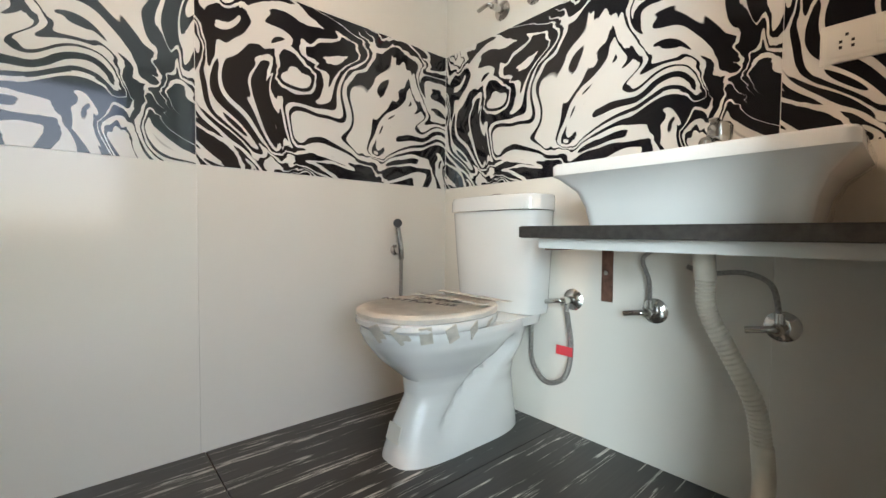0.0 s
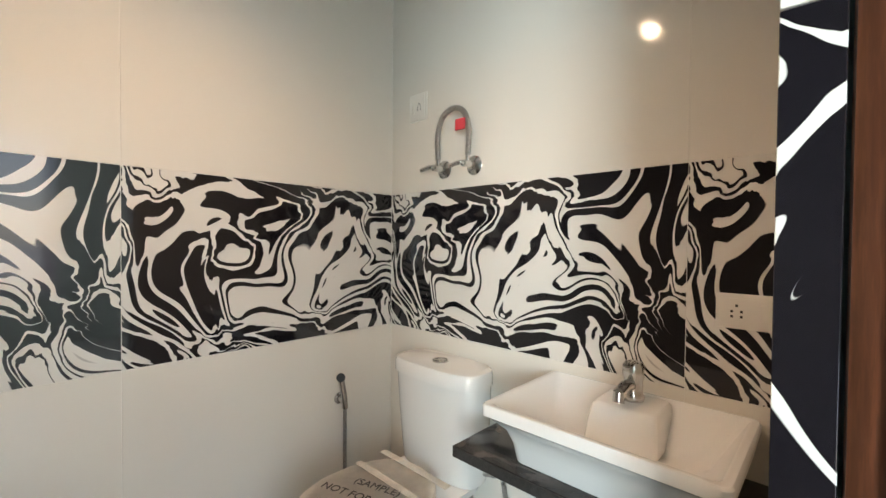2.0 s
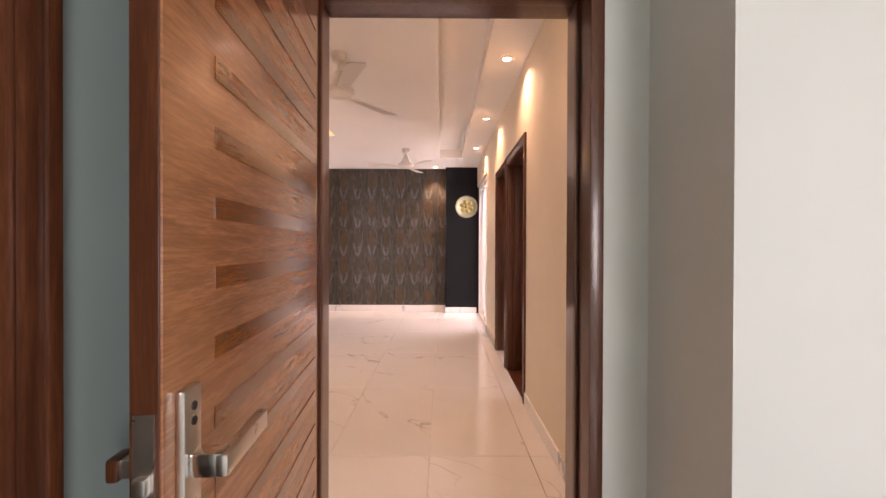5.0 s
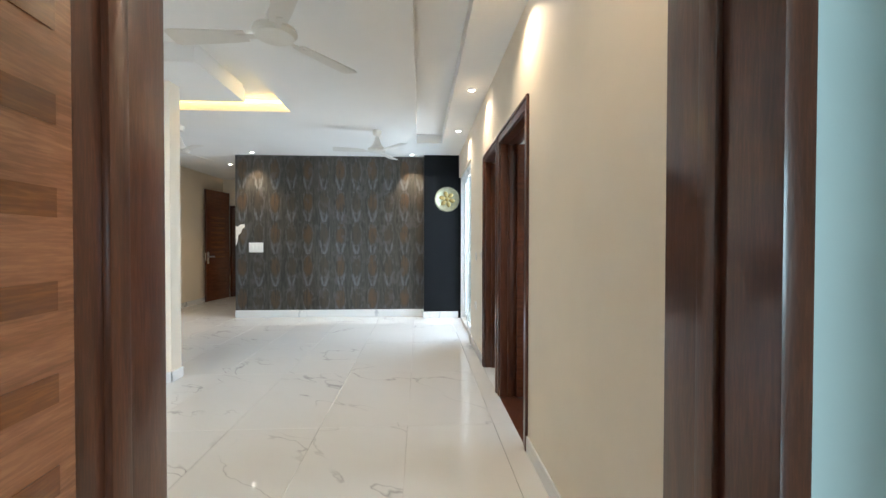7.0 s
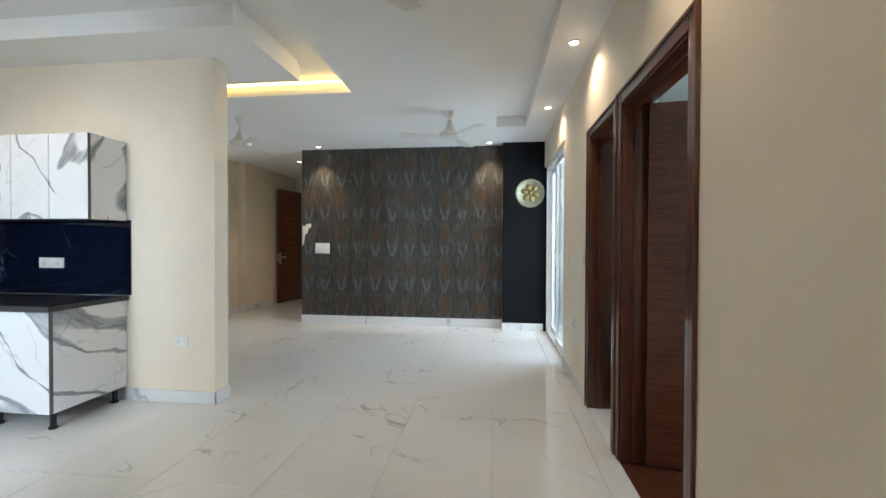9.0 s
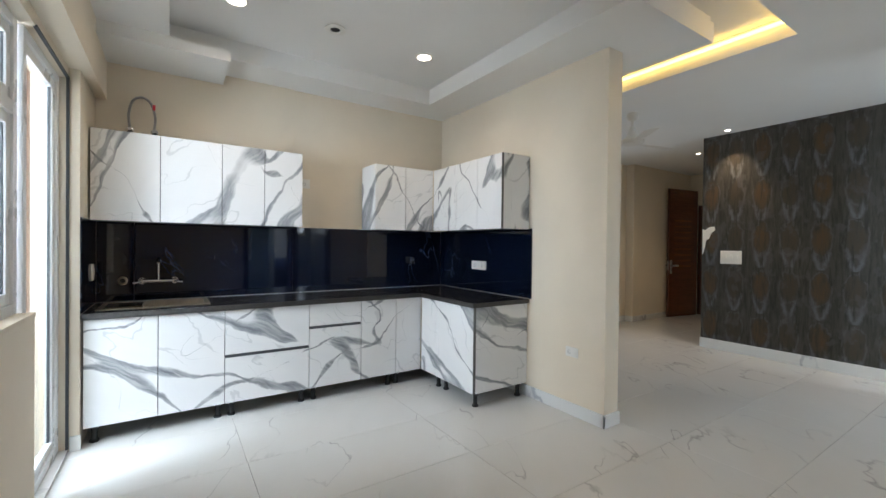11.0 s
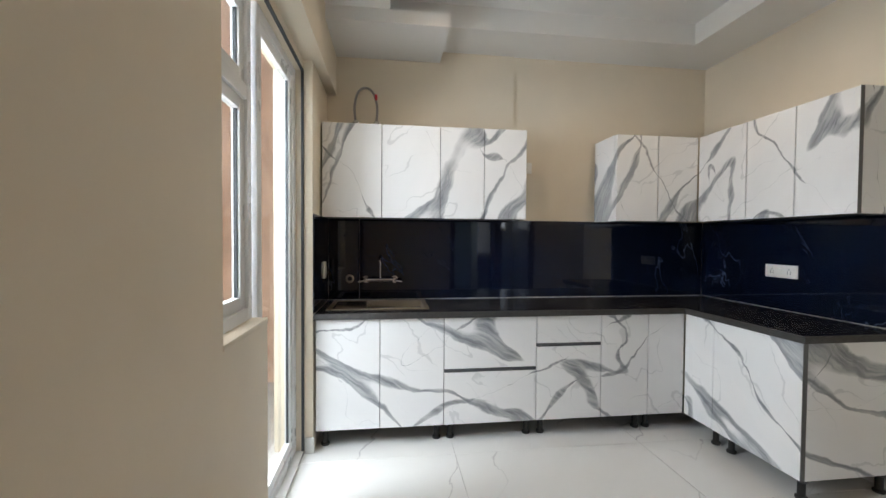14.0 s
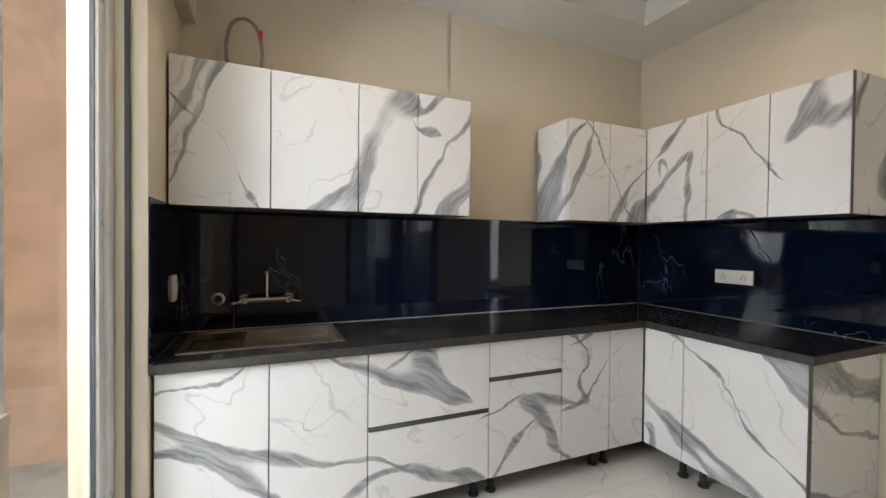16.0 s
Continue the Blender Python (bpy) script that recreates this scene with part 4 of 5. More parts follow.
# wall-mounted mixer
mx = thing("sink_mixer", (2.715, 4.42, 1.0), "chrome wall-mounted sink mixer tap with swan neck", "tap")
for x in (2.61, 2.82):
    part("flange", rod((x, 4.42, 0.995), (x, 4.405, 0.995), 0.026), CHROME, mx)
    part("valve", lathe([(0.014, 0), (0.016, 0.02), (0.013, 0.045), (0.017, 0.05), (0.015, 0.07)], (x, 4.408, 0.995), "-y"), CHROME, mx)
    part("lever", tube([(x, 4.335, 0.995), (x + (0.02 if x > 2.7 else -0.02), 4.325, 0.99), (x + (0.055 if x > 2.7 else -0.055), 4.32, 0.985)], 0.008), CHROME, mx)
part("bridge", rod((2.60, 4.365, 0.995), (2.83, 4.365, 0.995), 0.015), CHROME, mx)
part("spout", tube([(2.715, 4.365, 1.0), (2.715, 4.365, 1.10), (2.715, 4.35, 1.15), (2.715, 4.28, 1.165), (2.715, 4.22, 1.14)], 0.0095), CHROME, mx)
wp = thing("drain_stub", (2.49, 4.42, 1.0), "brass capped pipe stub in the wall", "pipe")
part("ring", lathe([(0.028, 0), (0.032, 0.008), (0.022, 0.012), (0.018, 0.004)], (2.49, 4.421, 1.0), "-y"), SINKSTEEL, wp)
part("core", rod((2.49, 4.421, 1.0), (2.49, 4.411, 1.0), 0.017), DARK, wp)
hs = thing("connection_hose", (2.605, 4.42, 2.16), "looped braided steel hose between two wall valves", "hose")
part("hose", tube([(2.53, 4.39, 2.16), (2.525, 4.385, 2.26), (2.55, 4.38, 2.36), (2.605, 4.38, 2.395), (2.66, 4.38, 2.36), (2.688, 4.385, 2.26), (2.683, 4.39, 2.16)], 0.0085), STEEL, hs)
for x in (2.53, 2.683):
    part("valve", lathe([(0.024, 0), (0.024, 0.008), (0.013, 0.012), (0.013, 0.05)], (x, 4.434, 2.15), "-y"), CHROME, hs)
part("tag", slab(2.672, 2.69, 4.372, 4.376, 2.31, 2.35), RED, hs)


# ---- wall plates ----


def plate(name, centre, w, h, normal, layout, label):
    """Switch or socket plate: frame, inner face and its inserts; layout holds (kind, offset across, width)."""
    c = Vector(centre)
    n = Vector(normal)
    across = Vector((0, 0, 1)).cross(n)

    def blk(pname, u, v, ww, hh, d0, d1, mat, parent, bev=0.002):
        bm = slab(-ww / 2, ww / 2, -hh / 2, hh / 2, d0, d1, bevel=bev, seg=2)
        m = Matrix((across, Vector((0, 0, 1)), n)).transposed().to_4x4()
        bmesh.ops.transform(bm, matrix=Matrix.Translation(c + across * u + Vector((0, 0, v))) @ m, verts=bm.verts)
        return part(pname, bm, mat, parent)
    t = thing(name, centre, label, "switch plate" if "switch" in name else "socket")
    blk("plate", 0, 0, w, h, 0, 0.009, PLASTIC, t, 0.003)
    blk("face", 0, 0, w - 0.022, h - 0.022, 0.009, 0.0115, PLASTIC, t, 0.001)
    for kind, u, ww in layout:
        if kind == "switch":
            blk("rocker", u, 0, ww, h * 0.45, 0.0115, 0.016, PLASTIC, t, 0.002)
        elif kind == "hole":
            blk("hole", u, 0, ww, ww, 0.0113, 0.0125, DARK, t, 0.0)
        else:
            for du, dv in ((0, 0.016), (-0.011, 0.0), (0.011, 0.0), (-0.011, -0.014), (0.011, -0.014)):
                blk("pin_hole", u + du * ww, dv * ww, 0.006 * ww, 0.007 * ww, 0.0113, 0.0122, DARK, t, 0.0)
    return t


plate("switch_socket", (2.27, 1.405, 1.06), 0.19, 0.125, (1, 0, 0), [("socket", 0.03, 1.3), ("switch", -0.05, 0.03)], "white socket plate with switch on cream wall")
plate("data_socket", (2.27, 1.562, 1.068), 0.10, 0.125, (1, 0, 0), [("hole", 0, 0.013)], "white single outlet plate on cream wall")
plate("switch_socket", (5.367, 3.72, 1.10), 0.225, 0.085, (-1, 0, 0), [("socket", -0.06, 0.9), ("switch", 0.0, 0.03), ("socket", 0.06, 0.9)], "white multi socket plate on dark blue tiles")
plate("socket", (5.38, 2.575, 0.485), 0.115, 0.075, (-1, 0, 0), [("socket", -0.022, 0.8), ("switch", 0.028, 0.022)], "white low socket plate on cream wall")
plate("socket", (3.835, 4.45, 1.86), 0.11, 0.085, (0, -1, 0), [("socket", 0, 0.9)], "white socket beside the wall cabinet")
plate("socket", (2.334, 4.22, 1.08), 0.08, 0.115, (1, 0, 0), [("switch", 0, 0.03)], "white socket on dark tile near the balcony door")
plate("switch_plate", (8.643, 2.80, 1.185), 0.235, 0.165, (-1, 0, 0), [("switch", -0.06, 0.04), ("switch", 0.0, 0.04), ("switch", 0.06, 0.04)], "white switch plate on dark wallpaper")
plate("switch_plate", (6.29, -0.61, 1.11), 0.075, 0.09, (0, 1, 0), [("switch", 0, 0.03)], "small white switch plate on corridor wall")
plate("switch_plate", (5.87, -0.61, 1.14), 0.075, 0.09, (0, 1, 0), [("switch", 0, 0.03)], "small white switch plate near the washroom door")
plate("socket", (6.30, -0.61, 0.54), 0.14, 0.085, (0, 1, 0), [("socket", -0.02, 0.8), ("switch", 0.04, 0.03)], "low white socket plate on corridor wall")
single("blanking_disc", lathe([(0.042, 0), (0.042, 0.004), (0.034, 0.008), (0.012, 0.009), (0.012, 0.005)], (2.27, 2.45, 2.14), "x"), PLASTIC, "round white blanking cap high on the wall", "cap")

# ---- hall fittings ----


def downlight(x, y, z, r, label):
    d = thing("downlight", (x, y, z), label, "ceiling light", "recessed ceiling lights")
    part("trim_ring", lathe([(r, 0.0), (r, -0.006), (r * 0.78, -0.010), (r * 0.72, -0.002), (r * 0.72, 0.0)], (x, y, z)), PLASTIC, d)
    part("lens", lathe([(r * 0.70, -0.001), (r * 0.70, -0.005), (r * 0.3, -0.0065), (0.002, -0.007)], (x, y, z)), LAMPWARM, d, "glowing warm lens")
    return d


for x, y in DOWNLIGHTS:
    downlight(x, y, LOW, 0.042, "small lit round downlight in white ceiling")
for y in (0.18, 2.78):
    downlight(8.44, y, LOW, 0.045, "small lit downlight above the wallpaper")
for x in (3.14, 4.55):
    downlight(x, 3.46, HIGH_K, 0.075, "round lit surface light in the kitchen tray")
downlight(9.5, 3.6, LOW, 0.045, "small lit downlight in the passage")
downlight(0.86, 1.35, 2.335, 0.034, "small lit downlight in the bathroom ceiling")
sp = thing("ceiling_rose", (3.79, 3.45, HIGH_K), "white round ceiling box with open dark middle", "ceiling box")
part("ring", lathe([(0.075, 0), (0.075, -0.006), (0.04, -0.010), (0.035, -0.004), (0.035, 0)], (3.79, 3.45, HIGH_K)), PLASTIC, sp)
part("core", lathe([(0.034, -0.001), (0.034, -0.004), (0.002, -0.004)], (3.79, 3.45, HIGH_K)), DARK, sp)


def ceiling_fan(x, y, z, drop, span, angle, label):
    f = thing("ceiling_fan", (x, y, z), label, "ceiling fan", "hall ceiling fans")
    part("canopy", lathe([(0.028, -0.075), (0.05, -0.06), (0.06, -0.02), (0.055, 0.0)], (x, y, z)), FANWHITE, f)
    part("downrod", rod((x, y, z - 0.07), (x, y, z - drop + 0.15), 0.012), FANWHITE, f)
    part("motor", lathe([(0.014, 0.17), (0.026, 0.165), (0.034, 0.13), (0.06, 0.07), (0.092, 0.035), (0.118, 0.02), (0.122, 0.0), (0.105, -0.022), (0.05, -0.032), (0.002, -0.034)], (x, y, z - drop)), FANWHITE, f, "rounded ivory motor housing")
    for k in range(3):
        a = radians(angle + 120 * k)
        m = Matrix.Translation((x, y, z - drop - 0.012)) @ Matrix.Rotation(a, 4, "Z") @ Matrix.Rotation(radians(9), 4, "X")
        bm = bmesh.new()
        rings = []
        for s, w in ((0.16, 0.045), (0.24, 0.055), (0.45, 0.065), (span - 0.03, 0.07), (span, 0.055)):
            rings.append([bm.verts.new(m @ Vector((s, dy, dz))) for dy, dz in ((-w, -0.002), (w, -0.002), (w, 0.003), (-w, 0.003))])
        loft(bm, rings)
        b = part("blade", bm, FANWHITE, f)
        arm = slab(0.09, 0.22, -0.018, 0.018, -0.006, -0.001)
        bmesh.ops.transform(arm, matrix=m, verts=arm.verts)
        part("blade_iron", arm, FANWHITE, b)
    return f


ceiling_fan(3.92, 0.86, LOW, 0.30, 0.60, -35, "ivory three-blade ceiling fan near the entrance")
ceiling_fan(7.0, 0.61, LOW, 0.26, 0.56, 100, "ivory three-blade ceiling fan near the wallpaper")
ceiling_fan(6.95, 3.09, LOW, 0.31, 0.56, -10, "ivory three-blade ceiling fan in the living area")

wd = thing("wall_plate", (8.47, -0.41, 2.0), "round beaten brass wall plate with a flower relief", "wall decoration")
part("dish", lathe([(0.205, 0.0), (0.21, 0.012), (0.198, 0.022), (0.165, 0.016), (0.15, 0.008), (0.002, 0.008)], (8.469, -0.41, 2.0), "-x", 40), PALEGOLD, wd, "pale brass rim dish")
for k in range(6):
    a = radians(60 * k + 15)
    bm = bmesh.new()
    bmesh.ops.create_uvsphere(bm, u_segments=14, v_segments=8, radius=1.0, matrix=Matrix.Translation((8.452, -0.41 + 0.085 * math.cos(a), 2.0 + 0.085 * math.sin(a))) @ Matrix.Rotation(a, 4, "X") @ Matrix.Diagonal((0.014, 0.05, 0.036, 1)))
    part("petal", bm, GOLD, wd)
bm = bmesh.new()
bmesh.ops.create_uvsphere(bm, u_segments=14, v_segments=8, radius=1.0, matrix=Matrix.Translation((8.448, -0.41, 2.0)) @ Matrix.Diagonal((0.02, 0.035, 0.035, 1)))
part("boss", bm, GOLD, wd)

bm = bmesh.new()
outline = [(3.135, 1.21), (3.135, 1.55), (3.10, 1.53), (3.06, 1.57), (2.99, 1.575), (2.985, 1.53), (3.03, 1.49), (3.055, 1.42), (3.09, 1.40), (3.10, 1.32), (3.115, 1.25)]
fr = [bm.verts.new((8.6415, y, z)) for y, z in outline]
bk = [bm.verts.new((8.6425, y, z)) for y, z in outline]
loft(bm, [fr, bk])
single("torn_patch", bm, PLASTIC, "torn white patch at the wallpaper edge", "wall damage")

# ---- bathroom ----
# toilet
wc = thing("toilet", (1.6, 1.715, 0), "white ceramic close-coupled toilet with taped sample cover", "toilet")
CY = 1.695


def oval(bm, z, xb, xf, w, n=32, p=2.4):
    """A rounded outline at height z from its back xb to its front xf, w wide."""
    cx, a = (xb + xf) / 2, abs(xb - xf) / 2
    pts = []
    for i in range(n):
        t = 2 * math.pi * i / n
        c, s = math.cos(t), math.sin(t)
        pts.append(bm.verts.new((cx + a * math.copysign(abs(c) ** (2 / p), c), CY + w / 2 * math.copysign(abs(s) ** (2 / p), s), z)))
    return pts


BOWL = ((0.0, 1.85, 1.335, 0.205, 3.2), (0.02, 1.85, 1.338, 0.20, 3.2), (0.10, 1.845, 1.365, 0.17, 3), (0.18, 1.84, 1.405, 0.15, 2.8), (0.235, 1.845, 1.40, 0.18, 2.6), (0.30, 1.855, 1.325, 0.285, 2.5), (0.35, 1.86, 1.285, 0.345, 2.4), (0.385, 1.865, 1.268, 0.362, 2.4), (0.40, 1.865, 1.27, 0.358, 2.4))
bm = bmesh.new()
rings = []
for lo, hi in zip(BOWL, BOWL[1:]):
    for k in range(4):
        rings.append(oval(bm, *(a + (b - a) * k / 4 for a, b in zip(lo[:4], hi[:4])), n=72, p=lo[4] + (hi[4] - lo[4]) * k / 4))
rings.append(oval(bm, *BOWL[-1][:4], n=72, p=BOWL[-1][4]))
for v in bm.verts:
    # a slanting hollow on each flank, between the foot and the trap
    along = min(max(((v.co.x - 1.50) * 0.20 + (v.co.z - 0.09) * 0.22) / 0.0884, 0.0), 1.0)
    away = math.hypot(v.co.x - 1.50 - 0.20 * along, v.co.z - 0.09 - 0.22 * along)
    v.co.y = CY + (v.co.y - CY) * (1 - 0.42 * math.exp(-(away / 0.032) ** 2))
    # the trap behind the hollow stands out
    back = math.hypot((v.co.x - 1.72) / 1.2, (v.co.z - 0.17) / 1.6)
    v.co.y = CY + (v.co.y - CY) * (1 + 0.28 * math.exp(-(back / 0.075) ** 2))
loft(bm, rings)
part("bowl", bm, CERAMIC, wc)
bm = bmesh.new()
loft(bm, [oval(bm, z, xb, xf, w, p=3.5) for z, xb, xf, w in ((0.34, 1.895, 1.66, 0.20), (0.37, 1.895, 1.62, 0.31), (0.402, 1.895, 1.60, 0.33))])
part("shelf", bm, CERAMIC, wc)
bm = bmesh.new()
loft(bm, [oval(bm, z, 1.70, xf, w, p=2.3) for z, xf, w in ((0.403, 1.268, 0.362), (0.412, 1.258, 0.372), (0.424, 1.258, 0.372), (0.429, 1.264, 0.365))])
part("seat", bm, CERAMIC, wc)
bm = bmesh.new()
loft(bm, [oval(bm, z, 1.70, xf, w, p=2.3) for z, xf, w in ((0.431, 1.262, 0.368), (0.444, 1.260, 0.370), (0.450, 1.272, 0.355))])
for v in bm.verts:
    v.co.z += 0.004 * noise.noise(v.co * 14)
lid = part("lid_cover", bm, PAPER, wc, "wrinkled paper wrapped lid")
bm = bmesh.new()
n = 26
grid = [[None] * (n + 1) for _ in range(n + 1)]
for i in range(n + 1):
    for j in range(n + 1):
        u, v = -1 + 2 * i / n, -1 + 2 * j / n
        s = math.sqrt(max(0.0, 1 - v * v * 0.5)), math.sqrt(max(0.0, 1 - u * u * 0.5))
        x, y = 1.487 + 0.205 * u * s[0], CY + 0.168 * v * s[1]
        grid[i][j] = bm.verts.new((x, y, 0.452 + 0.0055 * abs(noise.noise(Vector((x * 17, y * 17, 2.0)))) + 0.003 * noise.noise(Vector((x * 50, y * 50, 7.0)))))
for i in range(n):
    for j in range(n):
        bm.faces.new((grid[i][j], grid[i + 1][j], grid[i + 1][j + 1], grid[i][j + 1]))
bmesh.ops.solidify(bm, geom=bm.faces[:], thickness=0.001)
part("wrap_sheet", bm, PAPER, wc, "crinkled cream plastic wrap sheet")
bm = bmesh.new()
for k in range(2):
    rect(bm, 1.545 + 0.11 * k, 1.572 + 0.11 * k, CY - 0.165, CY + 0.165, 0.459, 0.4605)
part("tape_strip", bm, TAPE, wc, "brown tape across the lid")
random.seed(4)
for k in range(9):
    a = 2.2 + 0.34 * k
    x, y = 1.48 + 0.222 * math.cos(a + 1.2), CY + 0.188 * math.sin(a + 1.2)
    bm = slab(-0.017, 0.017, -0.001, 0.001, -0.032, 0.022, bevel=0.0004, seg=1)
    bmesh.ops.transform(bm, matrix=Matrix.Translation((x, y, 0.405)) @ Matrix.Rotation(a + 1.2 + math.pi / 2, 4, "Z") @ Matrix.Rotation(random.uniform(-0.7, 0.7), 4, "Y") @ Matrix.Rotation(0.42, 4, "X"), verts=bm.verts)
    part("tape_piece", bm, TAPE, wc)


def lettering(text, m, size, material, parent, name="lettering"):
    """Flat printed words."""
    cu = bpy.data.curves.new(name, "FONT")
    cu.body, cu.size, cu.align_x, cu.extrude = text, size, "CENTER", 0.0004
    tmp = bpy.data.objects.new(name, cu)
    me = bpy.data.meshes.new_from_object(tmp)
    bpy.data.objects.remove(tmp)
    me.transform(m)
    me.transform(Matrix.Translation(-BASES[parent]))
    me.materials.clear()
    me.materials.append(material)
    ob = new(name, me)
    ob.parent = parent
    return ob


lettering("(SAMPLE)", pose(1.50, CY - 0.01, 0.462, 0, 0, -72), 0.042, INK, wc)
lettering("NOT FOR USE", pose(1.43, CY + 0.0, 0.462, 0, 0, -72), 0.042, INK, wc)

bm = bmesh.new()
loft(bm, [oval(bm, z, 1.895, xf, w, p=3.4) for z, xf, w in ((0.404, 1.75, 0.345), (0.42, 1.743, 0.355), (0.60, 1.73, 0.38), (0.745, 1.722, 0.395))])
tank = part("tank", bm, CERAMIC, wc)
bm = bmesh.new()
loft(bm, [oval(bm, z, 1.897, xf, w, p=3.4) for z, xf, w in ((0.748, 1.714, 0.408), (0.785, 1.714, 0.408), (0.797, 1.72, 0.398), (0.801, 1.74, 0.37))])
lidt = part("tank_lid", bm, CERAMIC, wc)
part("flush_button", lathe([(0.03, 0.0), (0.03, 0.006), (0.024, 0.008), (0.022, 0.006), (0.002, 0.007)], (1.80, CY, 0.800)), CHROME, lidt, "round chrome flush button")
part("barcode_sticker", boxes((1.742, 1.748, 1.795, 1.805, 0.61, 0.635), (1.738, 1.744, 1.775, 1.785, 0.605, 0.63)), INK, tank)
bm = slab(-0.03, 0.03, -0.002, 0.002, -0.025, 0.025, bevel=0.0008, seg=1)
bmesh.ops.transform(bm, matrix=Matrix.Translation((1.356, 1.70, 0.085)) @ Matrix.Rotation(radians(90), 4, "Z") @ Matrix.Rotation(radians(17), 4, "X"), verts=bm.verts)
part("paper_label", bm, PLASTIC, wc, "small white paper label on the pedestal")


# valves and hoses
def angle_valve(y, z, label, lever=1):
    v = thing("angle_valve", (1.91, y, z), label, "valve", "bathroom angle valves")
    part("flange", lathe([(0.036, 0), (0.036, 0.004), (0.022, 0.014), (0.014, 0.016)], (1.909, y, z), "-x"), CHROME, v)
    part("body", rod((1.895, y, z), (1.845, y, z), 0.013), CHROME, v)
    part("outlet", rod((1.868, y, z), (1.868, y, z + (0.035 if lever > 0 else -0.035)), 0.009), CHROME, v)
    part("lever", tube([(1.848, y, z), (1.835, y + 0.012, z + 0.002), (1.83, y + 0.055, z - 0.006)], 0.008), CHROME, v)
    return v


angle_valve(1.458, 0.452, "chrome angle valve beside the toilet", -1)
angle_valve(1.197, 0.452, "chrome angle valve under the counter")
angle_valve(0.913, 0.457, "chrome angle valve below the basin")
angle_valve(1.782, 1.519, "chrome angle valve high on the wall")
angle_valve(1.631, 1.519, "chrome angle valve high on the wall")
h = thing("supply_hose", (1.86, 1.5, 0.2), "braided steel hose looping under the cistern", "hose")
part("hose", tube([(1.868, 1.458, 0.42), (1.868, 1.44, 0.30), (1.868, 1.46, 0.20), (1.865, 1.53, 0.165), (1.862, 1.585, 0.22), (1.86, 1.592, 0.32), (1.86, 1.59, 0.41)], 0.0085), STEEL, h)
part("tag", slab(1.852, 1.855, 1.425, 1.485, 0.275, 0.305), RED, h, "red paper tag")
h = thing("geyser_hose", (1.87, 1.705, 1.52), "braided steel hose looped between two wall valves", "hose")
part("hose", tube([(1.868, 1.782, 1.55), (1.868, 1.785, 1.64), (1.868, 1.76, 1.71), (1.868, 1.705, 1.735), (1.868, 1.65, 1.71), (1.868, 1.628, 1.64), (1.868, 1.631, 1.55)], 0.0105), STEEL, h)
part("tag", slab(1.852, 1.857, 1.635, 1.68, 1.645, 1.685), RED, h, "red paper tag")
h = thing("basin_hose", (1.85, 1.15, 0.5), "thin steel hose from valve to basin", "hose")
part("hose", tube([(1.868, 1.197, 0.48), (1.868, 1.20, 0.54), (1.86, 1.215, 0.60), (1.84, 1.17, 0.632), (1.82, 1.12, 0.645)], 0.006), STEEL, h)
h = thing("basin_hose", (1.85, 1.0, 0.5), "thin dark hose from valve to basin", "hose")
part("hose", tube([(1.868, 0.913, 0.49), (1.868, 0.93, 0.555), (1.86, 0.98, 0.58), (1.84, 1.05, 0.575), (1.82, 1.09, 0.59)], 0.006), STEEL, h)
wpipe = thing("waste_pipe", (1.74, 1.03, 0), "cream corrugated waste pipe under the basin", "pipe")
part("upper_sleeve", rod((1.72, 1.025, 0.652), (1.72, 1.020, 0.57), 0.022), PVC, wpipe)
part("corrugated_hose", tube([(1.72, 1.020, 0.575), (1.725, 1.015, 0.50), (1.74, 0.975, 0.41), (1.75, 0.930, 0.31), (1.755, 0.915, 0.22)], 0.018, ribs=0.0026, steps=20), PVC, wpipe)
part("lower_pipe", tube([(1.755, 0.915, 0.225), (1.757, 0.910, 0.14), (1.75, 0.915, 0.06), (1.72, 0.950, 0.03), (1.66, 1.015, 0.022)], 0.021), PVC, wpipe)
hs = thing("hand_spray", (1.62, 2.1, 0.6), "chrome hand spray in a wall holder with hose", "hand spray")
part("holder", lathe([(0.022, 0), (0.022, 0.006), (0.013, 0.01), (0.013, 0.04)], (1.635, 2.106, 0.60), "-y"), CHROME, hs)
part("spray_head", tube([(1.605, 2.045, 0.705), (1.615, 2.062, 0.70), (1.625, 2.068, 0.67), (1.637, 2.07, 0.61), (1.645, 2.075, 0.565)], 0.0125), CHROME, hs)
nz = part("nozzle", rod((1.612, 2.06, 0.702), (1.599, 2.034, 0.707), 0.014, 0.017), CHROME, hs)
# dark disc added over the chrome end, in place of its bright reflection
part("nozzle_face", rod((1.599, 2.034, 0.707), (1.5975, 2.031, 0.7075), 0.0168), DARK, nz)
part("hose", tube([(1.645, 2.075, 0.57), (1.652, 2.085, 0.48), (1.655, 2.09, 0.35), (1.665, 2.085, 0.22), (1.74, 2.07, 0.16), (1.83, 2.0, 0.22), (1.87, 1.95, 0.36), (1.885, 1.94, 0.47)], 0.0075), STEEL, hs)
part("wall_bend", tube([(1.885, 1.94, 0.46), (1.88, 1.935, 0.50), (1.895, 1.93, 0.51), (1.908, 1.93, 0.50)], 0.012), CHROME, hs)

